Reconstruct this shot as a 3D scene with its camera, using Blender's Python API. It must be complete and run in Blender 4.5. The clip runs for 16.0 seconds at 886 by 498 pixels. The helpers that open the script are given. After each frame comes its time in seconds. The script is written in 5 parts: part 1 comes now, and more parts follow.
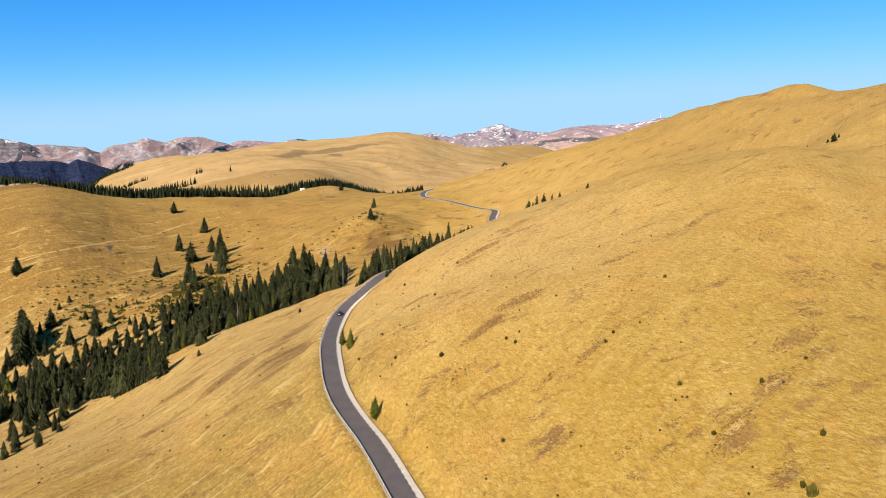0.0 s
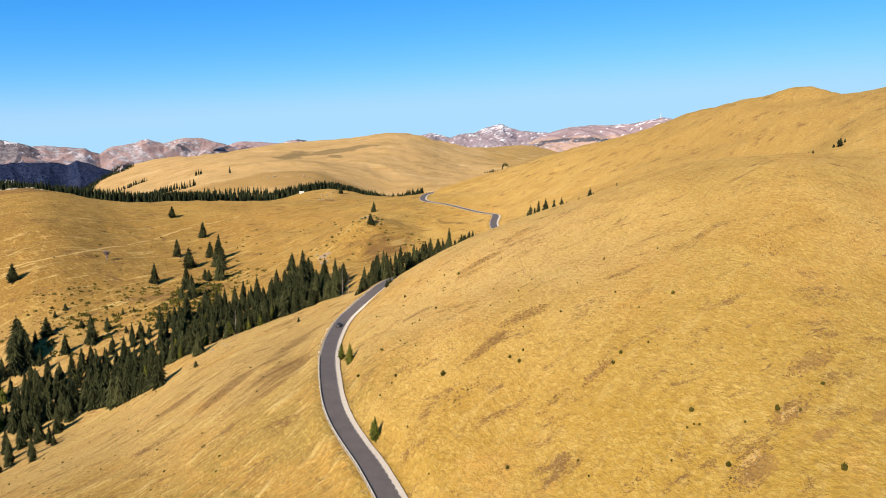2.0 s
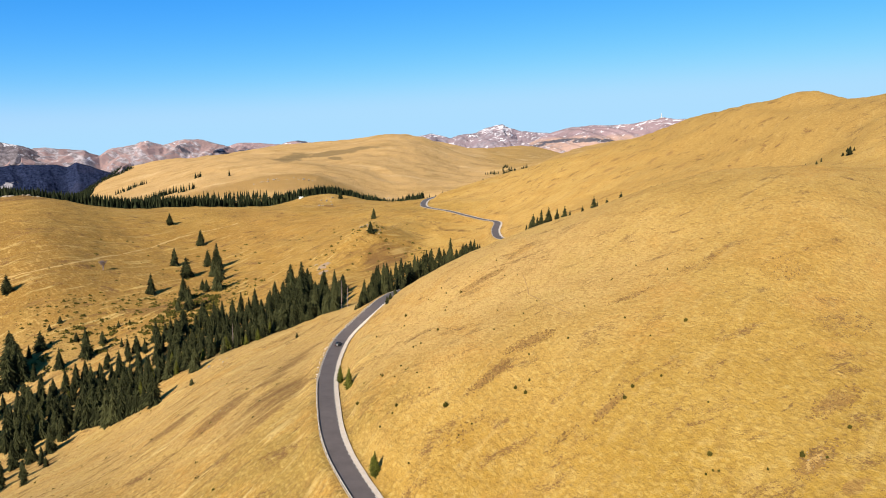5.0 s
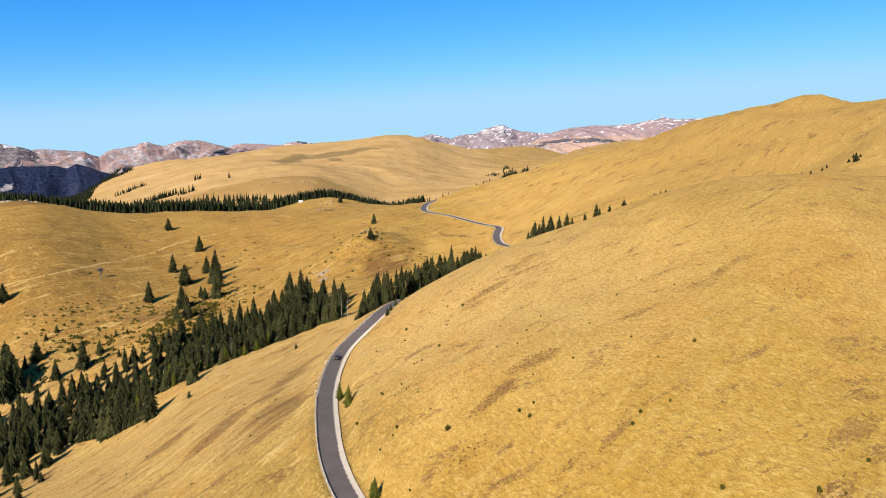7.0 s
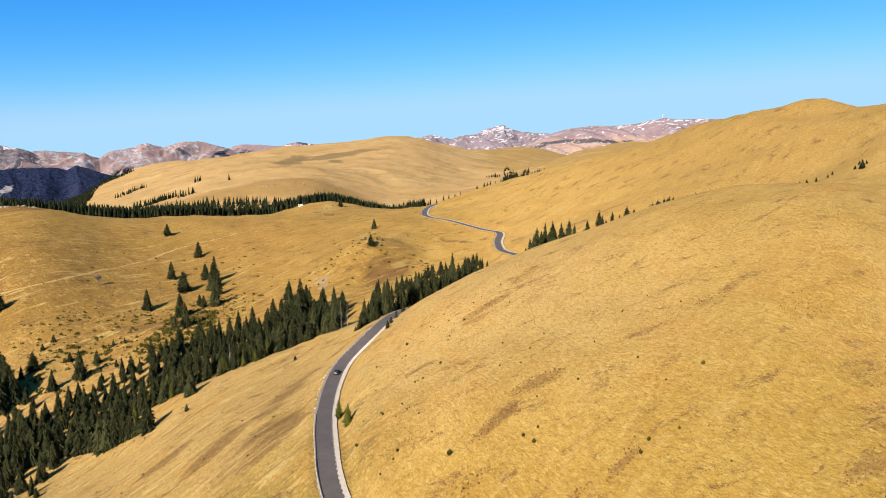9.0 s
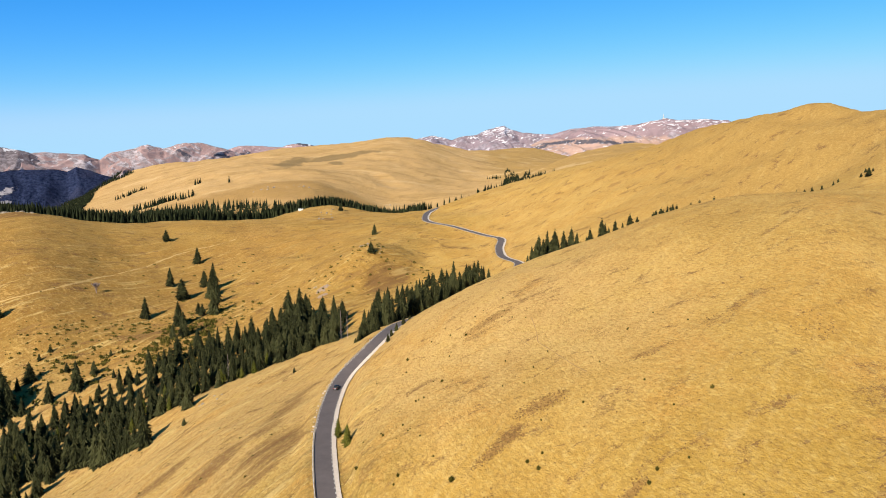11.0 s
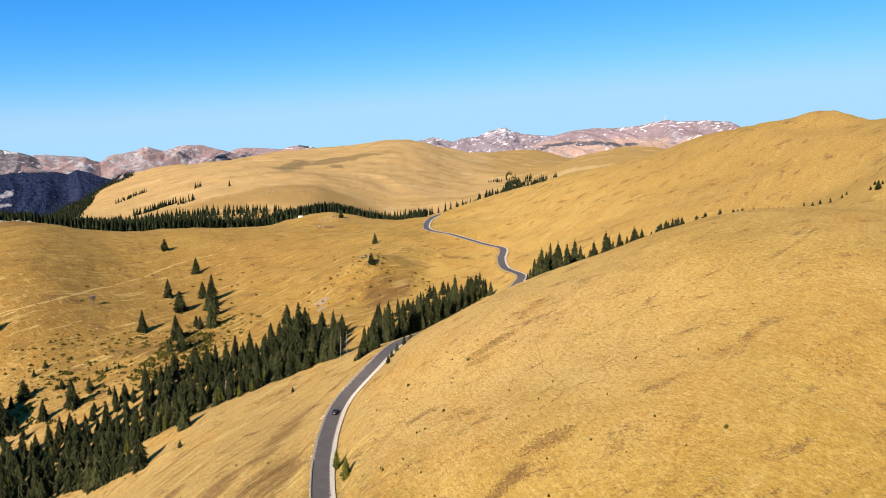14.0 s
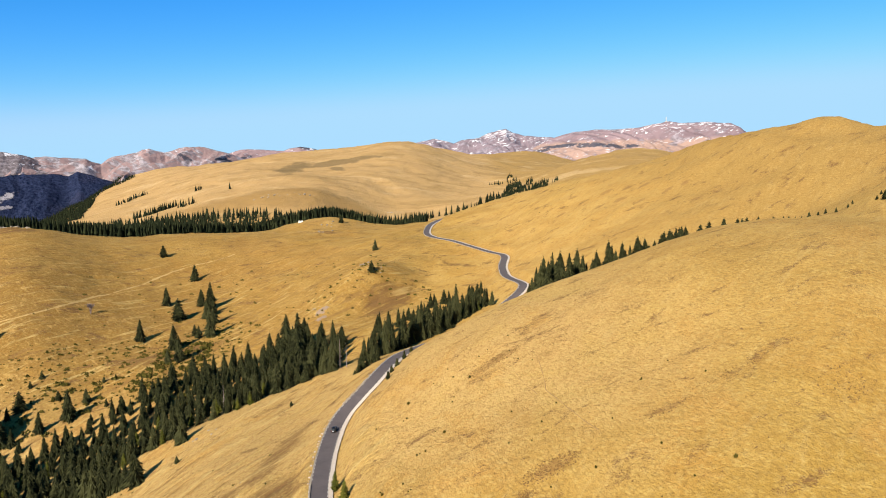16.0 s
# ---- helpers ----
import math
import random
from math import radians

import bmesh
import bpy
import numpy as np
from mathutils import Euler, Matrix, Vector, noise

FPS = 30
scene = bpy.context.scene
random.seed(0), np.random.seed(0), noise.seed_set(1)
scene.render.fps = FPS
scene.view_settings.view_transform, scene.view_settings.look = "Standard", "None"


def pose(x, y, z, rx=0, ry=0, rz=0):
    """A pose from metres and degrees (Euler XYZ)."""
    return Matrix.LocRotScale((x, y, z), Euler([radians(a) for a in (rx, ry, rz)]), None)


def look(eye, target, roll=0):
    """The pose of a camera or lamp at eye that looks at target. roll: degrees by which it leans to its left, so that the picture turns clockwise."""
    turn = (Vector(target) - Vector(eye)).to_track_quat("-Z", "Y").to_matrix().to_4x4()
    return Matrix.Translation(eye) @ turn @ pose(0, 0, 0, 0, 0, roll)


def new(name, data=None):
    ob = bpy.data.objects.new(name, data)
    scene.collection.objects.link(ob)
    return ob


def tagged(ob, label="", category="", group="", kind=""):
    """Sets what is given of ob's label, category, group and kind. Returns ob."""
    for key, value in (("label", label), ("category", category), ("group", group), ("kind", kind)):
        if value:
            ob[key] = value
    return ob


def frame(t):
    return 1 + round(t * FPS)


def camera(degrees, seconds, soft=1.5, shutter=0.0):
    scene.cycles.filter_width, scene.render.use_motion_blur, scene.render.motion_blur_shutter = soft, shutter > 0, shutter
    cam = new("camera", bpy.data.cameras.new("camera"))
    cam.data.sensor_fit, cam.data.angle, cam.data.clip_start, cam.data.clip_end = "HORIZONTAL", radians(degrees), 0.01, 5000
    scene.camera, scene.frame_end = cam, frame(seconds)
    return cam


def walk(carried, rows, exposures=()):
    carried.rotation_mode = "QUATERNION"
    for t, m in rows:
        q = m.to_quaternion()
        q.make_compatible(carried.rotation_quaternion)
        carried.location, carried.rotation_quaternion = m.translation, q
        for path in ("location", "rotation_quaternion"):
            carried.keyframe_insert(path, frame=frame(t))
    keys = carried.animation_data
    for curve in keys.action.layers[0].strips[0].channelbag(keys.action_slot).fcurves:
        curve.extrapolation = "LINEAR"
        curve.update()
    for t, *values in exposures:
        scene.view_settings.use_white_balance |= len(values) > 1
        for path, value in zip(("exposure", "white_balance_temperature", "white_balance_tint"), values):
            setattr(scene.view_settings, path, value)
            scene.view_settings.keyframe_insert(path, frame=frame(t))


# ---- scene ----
cam = camera(62.0, 16.0, soft=1.0)
PATH = [
    (0.0, pose(0.000, 0.000, 100.000, 83.6000, -0.0000, 0.0000)),
    (1.0, pose(-0.186, 3.577, 101.954, 83.5916, 0.0550, -0.0017)),
    (2.0, pose(-0.366, 7.063, 103.977, 83.5822, 0.1111, -0.0007)),
    (3.0, pose(-0.539, 10.466, 106.065, 83.5723, 0.1679, 0.0028)),
    (4.0, pose(-0.703, 13.793, 108.211, 83.5624, 0.2246, 0.0088)),
    (5.0, pose(-0.857, 17.052, 110.412, 83.5532, 0.2806, 0.0173)),
    (6.0, pose(-1.000, 20.249, 112.663, 83.5452, 0.3353, 0.0281)),
    (7.0, pose(-1.130, 23.392, 114.958, 83.5390, 0.3881, 0.0413)),
    (8.0, pose(-1.247, 26.489, 117.293, 83.5350, 0.4383, 0.0566)),
    (9.0, pose(-1.349, 29.546, 119.662, 83.5339, 0.4854, 0.0742)),
    (10.0, pose(-1.435, 32.572, 122.061, 83.5362, 0.5286, 0.0939)),
    (11.0, pose(-1.503, 35.574, 124.485, 83.5424, 0.5675, 0.1157)),
    (12.0, pose(-1.553, 38.559, 126.928, 83.5532, 0.6012, 0.1396)),
    (13.0, pose(-1.583, 41.535, 129.387, 83.5690, 0.6293, 0.1654)),
    (14.0, pose(-1.591, 44.508, 131.856, 83.5904, 0.6511, 0.1931)),
    (15.0, pose(-1.577, 47.487, 134.329, 83.6180, 0.6660, 0.2227)),
    (16.0, pose(-1.540, 50.478, 136.803, 83.6523, 0.6732, 0.2540)),
]
walk(cam, PATH, exposures=[(0.0, 1.0), (16.0, 1.0)])

# ---- world, sun ----
SUN_AZ = -151.0      # degrees from straight ahead (+y), positive to the right: the sun stands behind, to the left
SUN_EL = 31.0
world = bpy.data.worlds.new("sky")
scene.world = world
world.use_nodes = True
wn = world.node_tree
sky = wn.nodes.new("ShaderNodeTexSky")
sky.sky_type = "NISHITA"
sky.sun_disc = False
sky.sun_elevation = radians(SUN_EL)
sky.sun_rotation = radians(SUN_AZ)
sky.altitude = 1900
sky.air_density = 1.0
sky.dust_density = 0.3
sky.ozone_density = 2.0
# clear mountain air: each channel of the sky is scaled and steepened
bands = wn.nodes.new("ShaderNodeSeparateColor")
join = wn.nodes.new("ShaderNodeCombineColor")
wn.links.new(sky.outputs[0], bands.inputs[0])
for _i, (_pre, _pow, _gain, _top) in enumerate(((0.125, 2.4, 1.58, 0.44), (0.142, 1.05, 0.83, 0.76), (0.165, 1.4, 1.2, 1.04))):
    _a, _b, _c, _d = [wn.nodes.new("ShaderNodeMath") for _ in range(4)]
    _a.operation, _b.operation, _c.operation, _d.operation = "MULTIPLY", "POWER", "MULTIPLY", "SMOOTH_MIN"
    _a.inputs[1].default_value, _b.inputs[1].default_value, _c.inputs[1].default_value, _d.inputs[1].default_value = _pre, _pow, _gain, _top
    _d.inputs[2].default_value = 0.25
    wn.links.new(bands.outputs[_i], _a.inputs[0])
    wn.links.new(_a.outputs[0], _b.inputs[0])
    wn.links.new(_b.outputs[0], _c.inputs[0])
    wn.links.new(_c.outputs[0], _d.inputs[0])
    wn.links.new(_d.outputs[0], join.inputs[_i])
wn.links.new(join.outputs[0], wn.nodes["Background"].inputs[0])
wn.nodes["Background"].inputs[1].default_value = 0.48
sun_data = bpy.data.lights.new("sun", "SUN")
sun_data.energy = 5.0
sun_data.angle = radians(0.53)
sun_data.color = (1.0, 0.88, 0.70)
sun = new("sun", sun_data)
_to_sun = Vector((math.sin(radians(SUN_AZ)) * math.cos(radians(SUN_EL)), math.cos(radians(SUN_AZ)) * math.cos(radians(SUN_EL)), math.sin(radians(SUN_EL))))
sun.matrix_world = look(_to_sun * 400, (0, 0, 0))


# ---- materials ----
class Mat:
    """A node material under construction."""

    def __init__(self, name, rough=0.9):
        self.m = bpy.data.materials.new(name)
        self.m.use_nodes = True
        self.t = self.m.node_tree
        self.b = self.t.nodes["Principled BSDF"]
        self.b.inputs["Roughness"].default_value = rough
        self.b.inputs["Specular IOR Level"].default_value = 0.25
        self.co = None

    def n(self, kind):
        return self.t.nodes.new(kind)

    def put(self, a, b):
        self.t.links.new(a, b)

    def coords(self, sx=1.0, sy=1.0, sz=1.0, turn=0.0, tilt=0.0):
        tc = self.n("ShaderNodeTexCoord")
        mp = self.n("ShaderNodeMapping")
        mp.vector_type = "TEXTURE"
        mp.inputs["Scale"].default_value = (1 / sx, 1 / sy, 1 / sz)
        mp.inputs["Rotation"].default_value = (0, radians(tilt), radians(turn))
        self.put(tc.outputs["Object"], mp.inputs["Vector"])
        return mp.outputs[0]

    def noise(self, scale, detail=4.0, rough=0.55, co=None, dist=0.0):
        t = self.n("ShaderNodeTexNoise")
        t.inputs["Scale"].default_value = scale
        t.inputs["Detail"].default_value = detail
        t.inputs["Roughness"].default_value = rough
        t.inputs["Distortion"].default_value = dist
        self.put(co if co is not None else self.coords(), t.inputs["Vector"])
        return t.outputs[0]

    def ramp(self, fac, stops):
        r = self.n("ShaderNodeValToRGB")
        e = r.color_ramp.elements
        while len(e) < len(stops):
            e.new(0.5)
        for el, (p, c) in zip(e, stops):
            el.position = p
            el.color = (*c, 1) if len(c) == 3 else c
        self.put(fac, r.inputs[0])
        return r.outputs[0]

    def span(self, fac, lo, hi, a=0.0, b=1.0):
        r = self.n("ShaderNodeMapRange")
        r.interpolation_type = "SMOOTHSTEP"
        for i, v in zip(("From Min", "From Max", "To Min", "To Max"), (lo, hi, a, b)):
            r.inputs[i].default_value = v
        self.put(fac, r.inputs["Value"])
        return r.outputs[0]

    def mix(self, fac, a, b, mode="MIX"):
        x = self.n("ShaderNodeMix")
        x.data_type, x.blend_type = "RGBA", mode
        for sock, v in ((x.inputs[0], fac), (x.inputs[6], a), (x.inputs[7], b)):
            if isinstance(v, (int, float)):
                sock.default_value = v
            elif isinstance(v, tuple):
                sock.default_value = (*v, 1)
            else:
                self.put(v, sock)
        return x.outputs[2]

    def calc(self, op, a, b=0.0):
        x = self.n("ShaderNodeMath")
        x.operation = op
        for sock, v in zip(x.inputs, (a, b)):
            if isinstance(v, (int, float)):
                sock.default_value = v
            else:
                self.put(v, sock)
        return x.outputs[0]

    def ellipse(self, pos, x, y, a, b, turn, up=1):
        """Squared distance from an ellipse's middle, 1 on its rim: in plan, or upright where up is 2."""
        c, s = math.cos(radians(turn)), math.sin(radians(turn))
        dx, dy = self.calc("SUBTRACT", pos.outputs[0], float(x)), self.calc("SUBTRACT", pos.outputs[up], float(y))
        u = self.calc("ADD", self.calc("MULTIPLY", dx, c / a), self.calc("MULTIPLY", dy, s / a))
        v = self.calc("SUBTRACT", self.calc("MULTIPLY", dy, c / b), self.calc("MULTIPLY", dx, s / b))
        return self.calc("ADD", self.calc("MULTIPLY", u, u), self.calc("MULTIPLY", v, v))

    def bump(self, h, dist, strength=1.0):
        x = self.n("ShaderNodeBump")
        x.inputs["Distance"].default_value = dist
        x.inputs["Strength"].default_value = strength
        self.put(h, x.inputs["Height"])
        self.put(x.outputs[0], self.b.inputs["Normal"])

    def colour(self, c):
        if isinstance(c, tuple):
            self.b.inputs["Base Color"].default_value = (*c, 1)
        else:
            self.put(c, self.b.inputs["Base Color"])
        return self.m


# heath, turf, painted shade: x, y, half length, half width, turn in degrees
# the third entry paints the knoll's shaded right flank
HEATH_AND_SHADE = [(-442, 772, 40, 16, 20), (-142, 901, 17, 9, -40), (-46, 598, 36, 14, 64), (10, 690, 18, 5, 150), (-71, 338, 34, 7, 79), (-67, 286, 28, 12, 75), (-88, 298, 20, 7, 68), (-114, 312, 16, 6, 60), (-190, 545, 40, 12, 30)]
FAR_HEATH = [(-505, 2480, 330, 52, 98), (-385, 2600, 200, 105, -24), (-335, 2330, 90, 22, 110)]
TORN_TURF = [(155, 717, 11, 6, 20), (168, 744, 9, 5, 30), (179, 730, 9, 5, 20), (193, 737, 8, 4, 10), (191, 695, 9, 4, 30), (138, 722, 9, 4, 20), (124, 790, 8, 4, 20), (206, 696, 8, 4, 40), (164, 686, 10, 4, 30), (106, 750, 8, 4, 20), (151, 759, 9, 5, 20), (200, 646, 9, 4, 30), (26, 242, 9, 3.6, 20), (12, 228, 10, 2.2, 40), (16, 328, 15, 4.5, 30), (40, 195, 6, 2.2, 35), (60, 143, 6, 4, 30), (71, 155, 6, 3, 35), (84, 172, 9, 3.5, 30), (60, 254, 8, 2, 10), (74, 146, 5, 2, 20), (87, 149, 4, 2, 30), (80, 131, 4, 2.5, 10)]
# painted shade under the far hill's brow
BROW_SHADE = (-330, 1610, 290, 110, -14)


def m_grass():
    k = Mat("dry_grass", 0.95)
    k.b.inputs["Specular IOR Level"].default_value = 0.02
    # the dry awns catch the light at a low angle
    k.b.inputs["Sheen Weight"].default_value = 0.03
    k.b.inputs["Sheen Roughness"].default_value = 0.45
    k.b.inputs["Sheen Tint"].default_value = (1.0, 0.78, 0.42, 1)
    broad = k.noise(0.006, 4, 0.55)
    patch = k.noise(0.03, 6, 0.62, dist=0.6)
    blades = k.coords(1.0, 0.64, 1.0, 22)
    tuft = k.noise(0.6, 5, 0.72, blades)
    fine = k.noise(1.5, 4, 0.75, k.coords(1.3, 0.6, 1.0, 22))
    grain = k.noise(4.0, 3, 0.8, blades)
    c = k.ramp(patch, [(0.28, (0.284, 0.153, 0.032)), (0.48, (0.352, 0.206, 0.049)), (0.62, (0.399, 0.249, 0.067)), (0.8, (0.376, 0.243, 0.073))])
    # greener and browner sweeps
    c = k.mix(k.span(broad, 0.53, 0.66, 0, 0.5), c, (0.308, 0.195, 0.046))
    c = k.mix(k.span(broad, 0.46, 0.32, 0, 0.5), c, (0.322, 0.169, 0.044))
    # the valley side: its weaker sunlight painted in as browner, darker turf
    pos = k.n("ShaderNodeSeparateXYZ")
    k.put(k.coords(), pos.inputs[0])
    beyond = k.span(k.calc("SUBTRACT", pos.outputs[1], k.calc("MULTIPLY", pos.outputs[0], 0.62)), 500.0, 575.0)
    beyond = k.calc("MULTIPLY", beyond, k.span(pos.outputs[1], 860.0, 560.0, 0.35, 1.0))
    west = k.span(k.calc("ADD", k.calc("ADD", pos.outputs[0], k.calc("MULTIPLY", pos.outputs[1], -0.06)), k.calc("MULTIPLY", patch, 160.0)), 40.0, -60.0, 0, 0.48)
    c = k.mix(k.calc("MULTIPLY", west, beyond), c, (0.223, 0.119, 0.029))
    c = k.mix(k.calc("MULTIPLY", beyond, k.span(k.calc("ADD", pos.outputs[0], k.calc("MULTIPLY", patch, 90.0)), -80.0, -220.0, 0, 0.55)), c, (0.177, 0.093, 0.022))
    # pale tussocks in slanting rows on it
    rows_ = k.noise(1.0, 3, 0.6, k.coords(0.13, 0.34, 0.2, -35), dist=0.4)
    c = k.mix(k.calc("MULTIPLY", beyond, k.span(rows_, 0.54, 0.66, 0, 0.55)), c, (0.471, 0.299, 0.101))
    # greener, darker turf low on the near slopes
    low = k.span(k.calc("ADD", pos.outputs[1], k.calc("MULTIPLY", patch, 90.0)), 330.0, 170.0, 0, 0.72)
    c = k.mix(low, c, (0.300, 0.186, 0.030))
    # browner, darker turf on the slope below the road
    below = k.calc("MULTIPLY", k.span(k.calc("ADD", pos.outputs[0], k.calc("MULTIPLY", patch, 40.0)), -10.0, -60.0, 0, 0.42), k.span(pos.outputs[1], 470.0, 420.0))
    c = k.mix(below, c, (0.225, 0.134, 0.036))
    # grazing light painted on as paler turf higher on the dome
    dome = k.calc("MULTIPLY", k.span(k.calc("ADD", pos.outputs[1], k.calc("MULTIPLY", patch, 80.0)), 240.0, 340.0), k.span(pos.outputs[1], 520.0, 430.0, 0, 0.5))
    c = k.mix(k.calc("MULTIPLY", dome, k.span(pos.outputs[0], 110.0, 40.0, 0.2, 1.0)), c, (0.480, 0.325, 0.140))
    # darker green turf below the road's lower bend
    c = k.mix(k.span(k.calc("ADD", k.ellipse(pos, -52, 208, 85, 40, 78), k.calc("MULTIPLY", patch, 1.6)), 2.0, 0.9, 0, 0.6), c, (0.218, 0.151, 0.038))
    # distance haze painted in: paler grass on the uplands beyond the ridge
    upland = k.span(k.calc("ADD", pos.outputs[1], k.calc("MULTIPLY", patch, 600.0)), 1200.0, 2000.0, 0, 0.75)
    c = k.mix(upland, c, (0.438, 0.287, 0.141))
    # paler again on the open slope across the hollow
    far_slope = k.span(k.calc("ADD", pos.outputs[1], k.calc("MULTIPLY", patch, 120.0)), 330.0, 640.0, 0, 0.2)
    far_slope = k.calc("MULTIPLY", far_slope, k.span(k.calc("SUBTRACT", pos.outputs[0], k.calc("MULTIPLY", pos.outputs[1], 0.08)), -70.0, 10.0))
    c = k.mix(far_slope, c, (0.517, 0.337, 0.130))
    # browner, darker turf high on that slope
    upper = k.calc("MULTIPLY", k.span(k.calc("ADD", pos.outputs[0], k.calc("MULTIPLY", patch, 120.0)), 160.0, 300.0, 0, 0.7), k.span(pos.outputs[1], 480.0, 560.0))
    c = k.mix(upper, c, (0.262, 0.160, 0.048))
    # wide sweeps of pale and brown on the uplands
    sweep = k.noise(1.0, 5, 0.6, k.coords(0.0045, 0.012, 0.01, -12), dist=0.8)
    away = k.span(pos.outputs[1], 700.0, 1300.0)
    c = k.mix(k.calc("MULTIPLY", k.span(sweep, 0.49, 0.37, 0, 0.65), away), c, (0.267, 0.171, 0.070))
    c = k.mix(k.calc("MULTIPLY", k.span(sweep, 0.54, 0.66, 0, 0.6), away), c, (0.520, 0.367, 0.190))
    # fresher yellow-green and riper ochre patches in the near turf
    hue = k.noise(0.022, 5, 0.62, dist=0.9)
    near_turf = k.span(pos.outputs[1], 620.0, 420.0)
    c = k.mix(k.calc("MULTIPLY", near_turf, k.span(hue, 0.52, 0.62, 0, 0.3)), c, (0.394, 0.260, 0.069))
    c = k.mix(k.calc("MULTIPLY", near_turf, k.span(hue, 0.47, 0.37, 0, 0.5)), c, (0.394, 0.217, 0.056))
    # tufts: pale tops, with shade painted dark between them
    c = k.mix(k.span(tuft, 0.47, 0.72, 0.0, 0.5), c, (0.450, 0.323, 0.117))
    c = k.mix(k.span(tuft, 0.46, 0.27, 0.0, 0.65), c, (0.167, 0.084, 0.023))
    c = k.mix(k.span(fine, 0.5, 0.28, 0.0, 0.55), c, (0.148, 0.079, 0.023))
    c = k.mix(k.span(grain, 0.49, 0.27, 0.0, 0.5), c, (0.124, 0.066, 0.023))
    c = k.mix(k.span(grain, 0.54, 0.76, 0.0, 0.32), c, (0.450, 0.363, 0.147))
    # cattle terraces: narrow streaks along the slopes
    slope = k.span(k.calc("ADD", pos.outputs[0], k.calc("MULTIPLY", patch, 60.0)), 18.0, -12.0)
    close = k.span(pos.outputs[1], 900.0, 520.0, 0.25, 1.0)
    streak = k.noise(1.0, 4, 0.6, k.coords(0.02, 0.22, 0.1, 52), dist=0.5)
    fade = k.calc("MULTIPLY", close, k.calc("ADD", 0.3, k.calc("MULTIPLY", slope, 0.7)))
    c = k.mix(k.calc("MULTIPLY", k.span(streak, 0.43, 0.34, 0.0, 0.7), fade), c, (0.205, 0.116, 0.041))
    c = k.mix(k.calc("MULTIPLY", k.span(streak, 0.57, 0.67, 0.0, 0.7), fade), c, (0.460, 0.332, 0.131))
    # brown heath in broad bands below the road; shade painted on the knoll's flank
    grit = k.noise(0.7, 5, 0.75)
    ragged = k.calc("ADD", k.calc("MULTIPLY", k.noise(1.0, 5, 0.65, k.coords(0.03, 0.11, 0.05, 70), dist=0.6), 2.6), k.calc("MULTIPLY", grit, 2.0))
    for hx, hy, ha, hb, turn in HEATH_AND_SHADE:
        ell = k.ellipse(pos, hx, hy, ha, hb, turn)
        c = k.mix(k.calc("MULTIPLY", k.span(k.calc("ADD", ell, ragged), 3.45, 2.55, 0, 0.8), k.span(streak, 0.66, 0.46, 0.35, 1.0)), c, (0.139, 0.074, 0.031))
    # speckled clumps of it elsewhere
    clump = k.calc("ADD", k.noise(1.0, 4, 0.6, k.coords(0.055, 0.11, 0.08, 20), dist=0.5), k.calc("ADD", k.calc("MULTIPLY", k.calc("SUBTRACT", grit, 0.5), 0.45), k.calc("MULTIPLY", k.calc("SUBTRACT", k.noise(2.6, 3, 0.7), 0.5), 0.55)))
    clump = k.calc("MULTIPLY", k.span(clump, 0.60, 0.70), k.span(pos.outputs[1], 1500.0, 900.0))
    c = k.mix(k.calc("MULTIPLY", clump, 0.85), c, (0.135, 0.071, 0.031))
    # dark heath on the far hill
    ragged = k.calc("MULTIPLY", k.noise(1.0, 5, 0.62, k.coords(0.018, 0.009, 0.01, 15)), 2.6)
    for hx, hy, ha, hb, turn in FAR_HEATH:
        ell = k.ellipse(pos, hx, hy, ha, hb, turn)
        c = k.mix(k.span(k.calc("ADD", ell, ragged), 2.3, 1.75, 0, 0.8), c, (0.165, 0.115, 0.056))
    # shade below the brow of the far hill, painted on as brown
    c = k.mix(k.span(k.calc("ADD", k.ellipse(pos, *BROW_SHADE), ragged), 2.8, 1.6, 0, 0.85), c, (0.267, 0.163, 0.060))
    # small dark scars
    scar = k.noise(1.0, 5, 0.7, k.coords(0.10, 0.24, 0.2, 10), dist=1.5)
    c = k.mix(k.calc("MULTIPLY", k.span(scar, 0.63, 0.69), 0.75), c, (0.105, 0.054, 0.030))
    # torn and heathery turf on the dome, brown and crusted
    crust = k.calc("ADD", k.calc("MULTIPLY", k.noise(0.4, 5, 0.75, dist=0.8), 2.2), k.calc("MULTIPLY", k.noise(1.3, 4, 0.8), 2.0))
    for hx, hy, ha, hb, turn in TORN_TURF:
        ell = k.ellipse(pos, hx, hy, ha, hb, turn)
        c = k.mix(k.span(k.calc("ADD", ell, crust), 2.62, 2.46, 0, 0.62), c, (0.200, 0.108, 0.042))
    # single tussocks: rounded heads, bleached or ripe, shade painted into the seams between
    head = k.n("ShaderNodeTexVoronoi")
    head.feature = "SMOOTH_F1"
    head.inputs["Scale"].default_value = 1.15
    head.inputs["Smoothness"].default_value = 0.35
    head.inputs["Randomness"].default_value = 1.0
    k.put(blades, head.inputs["Vector"])
    shade = k.n("ShaderNodeSeparateColor")
    k.put(head.outputs["Color"], shade.inputs[0])
    near_by = k.span(pos.outputs[1], 620.0, 330.0, 0.25, 1.0)
    c = k.mix(k.calc("MULTIPLY", near_by, k.span(shade.outputs[0], 0.62, 0.95, 0, 0.22)), c, (0.486, 0.363, 0.126))
    c = k.mix(k.calc("MULTIPLY", near_by, k.span(shade.outputs[1], 0.62, 0.95, 0, 0.22)), c, (0.218, 0.130, 0.034))
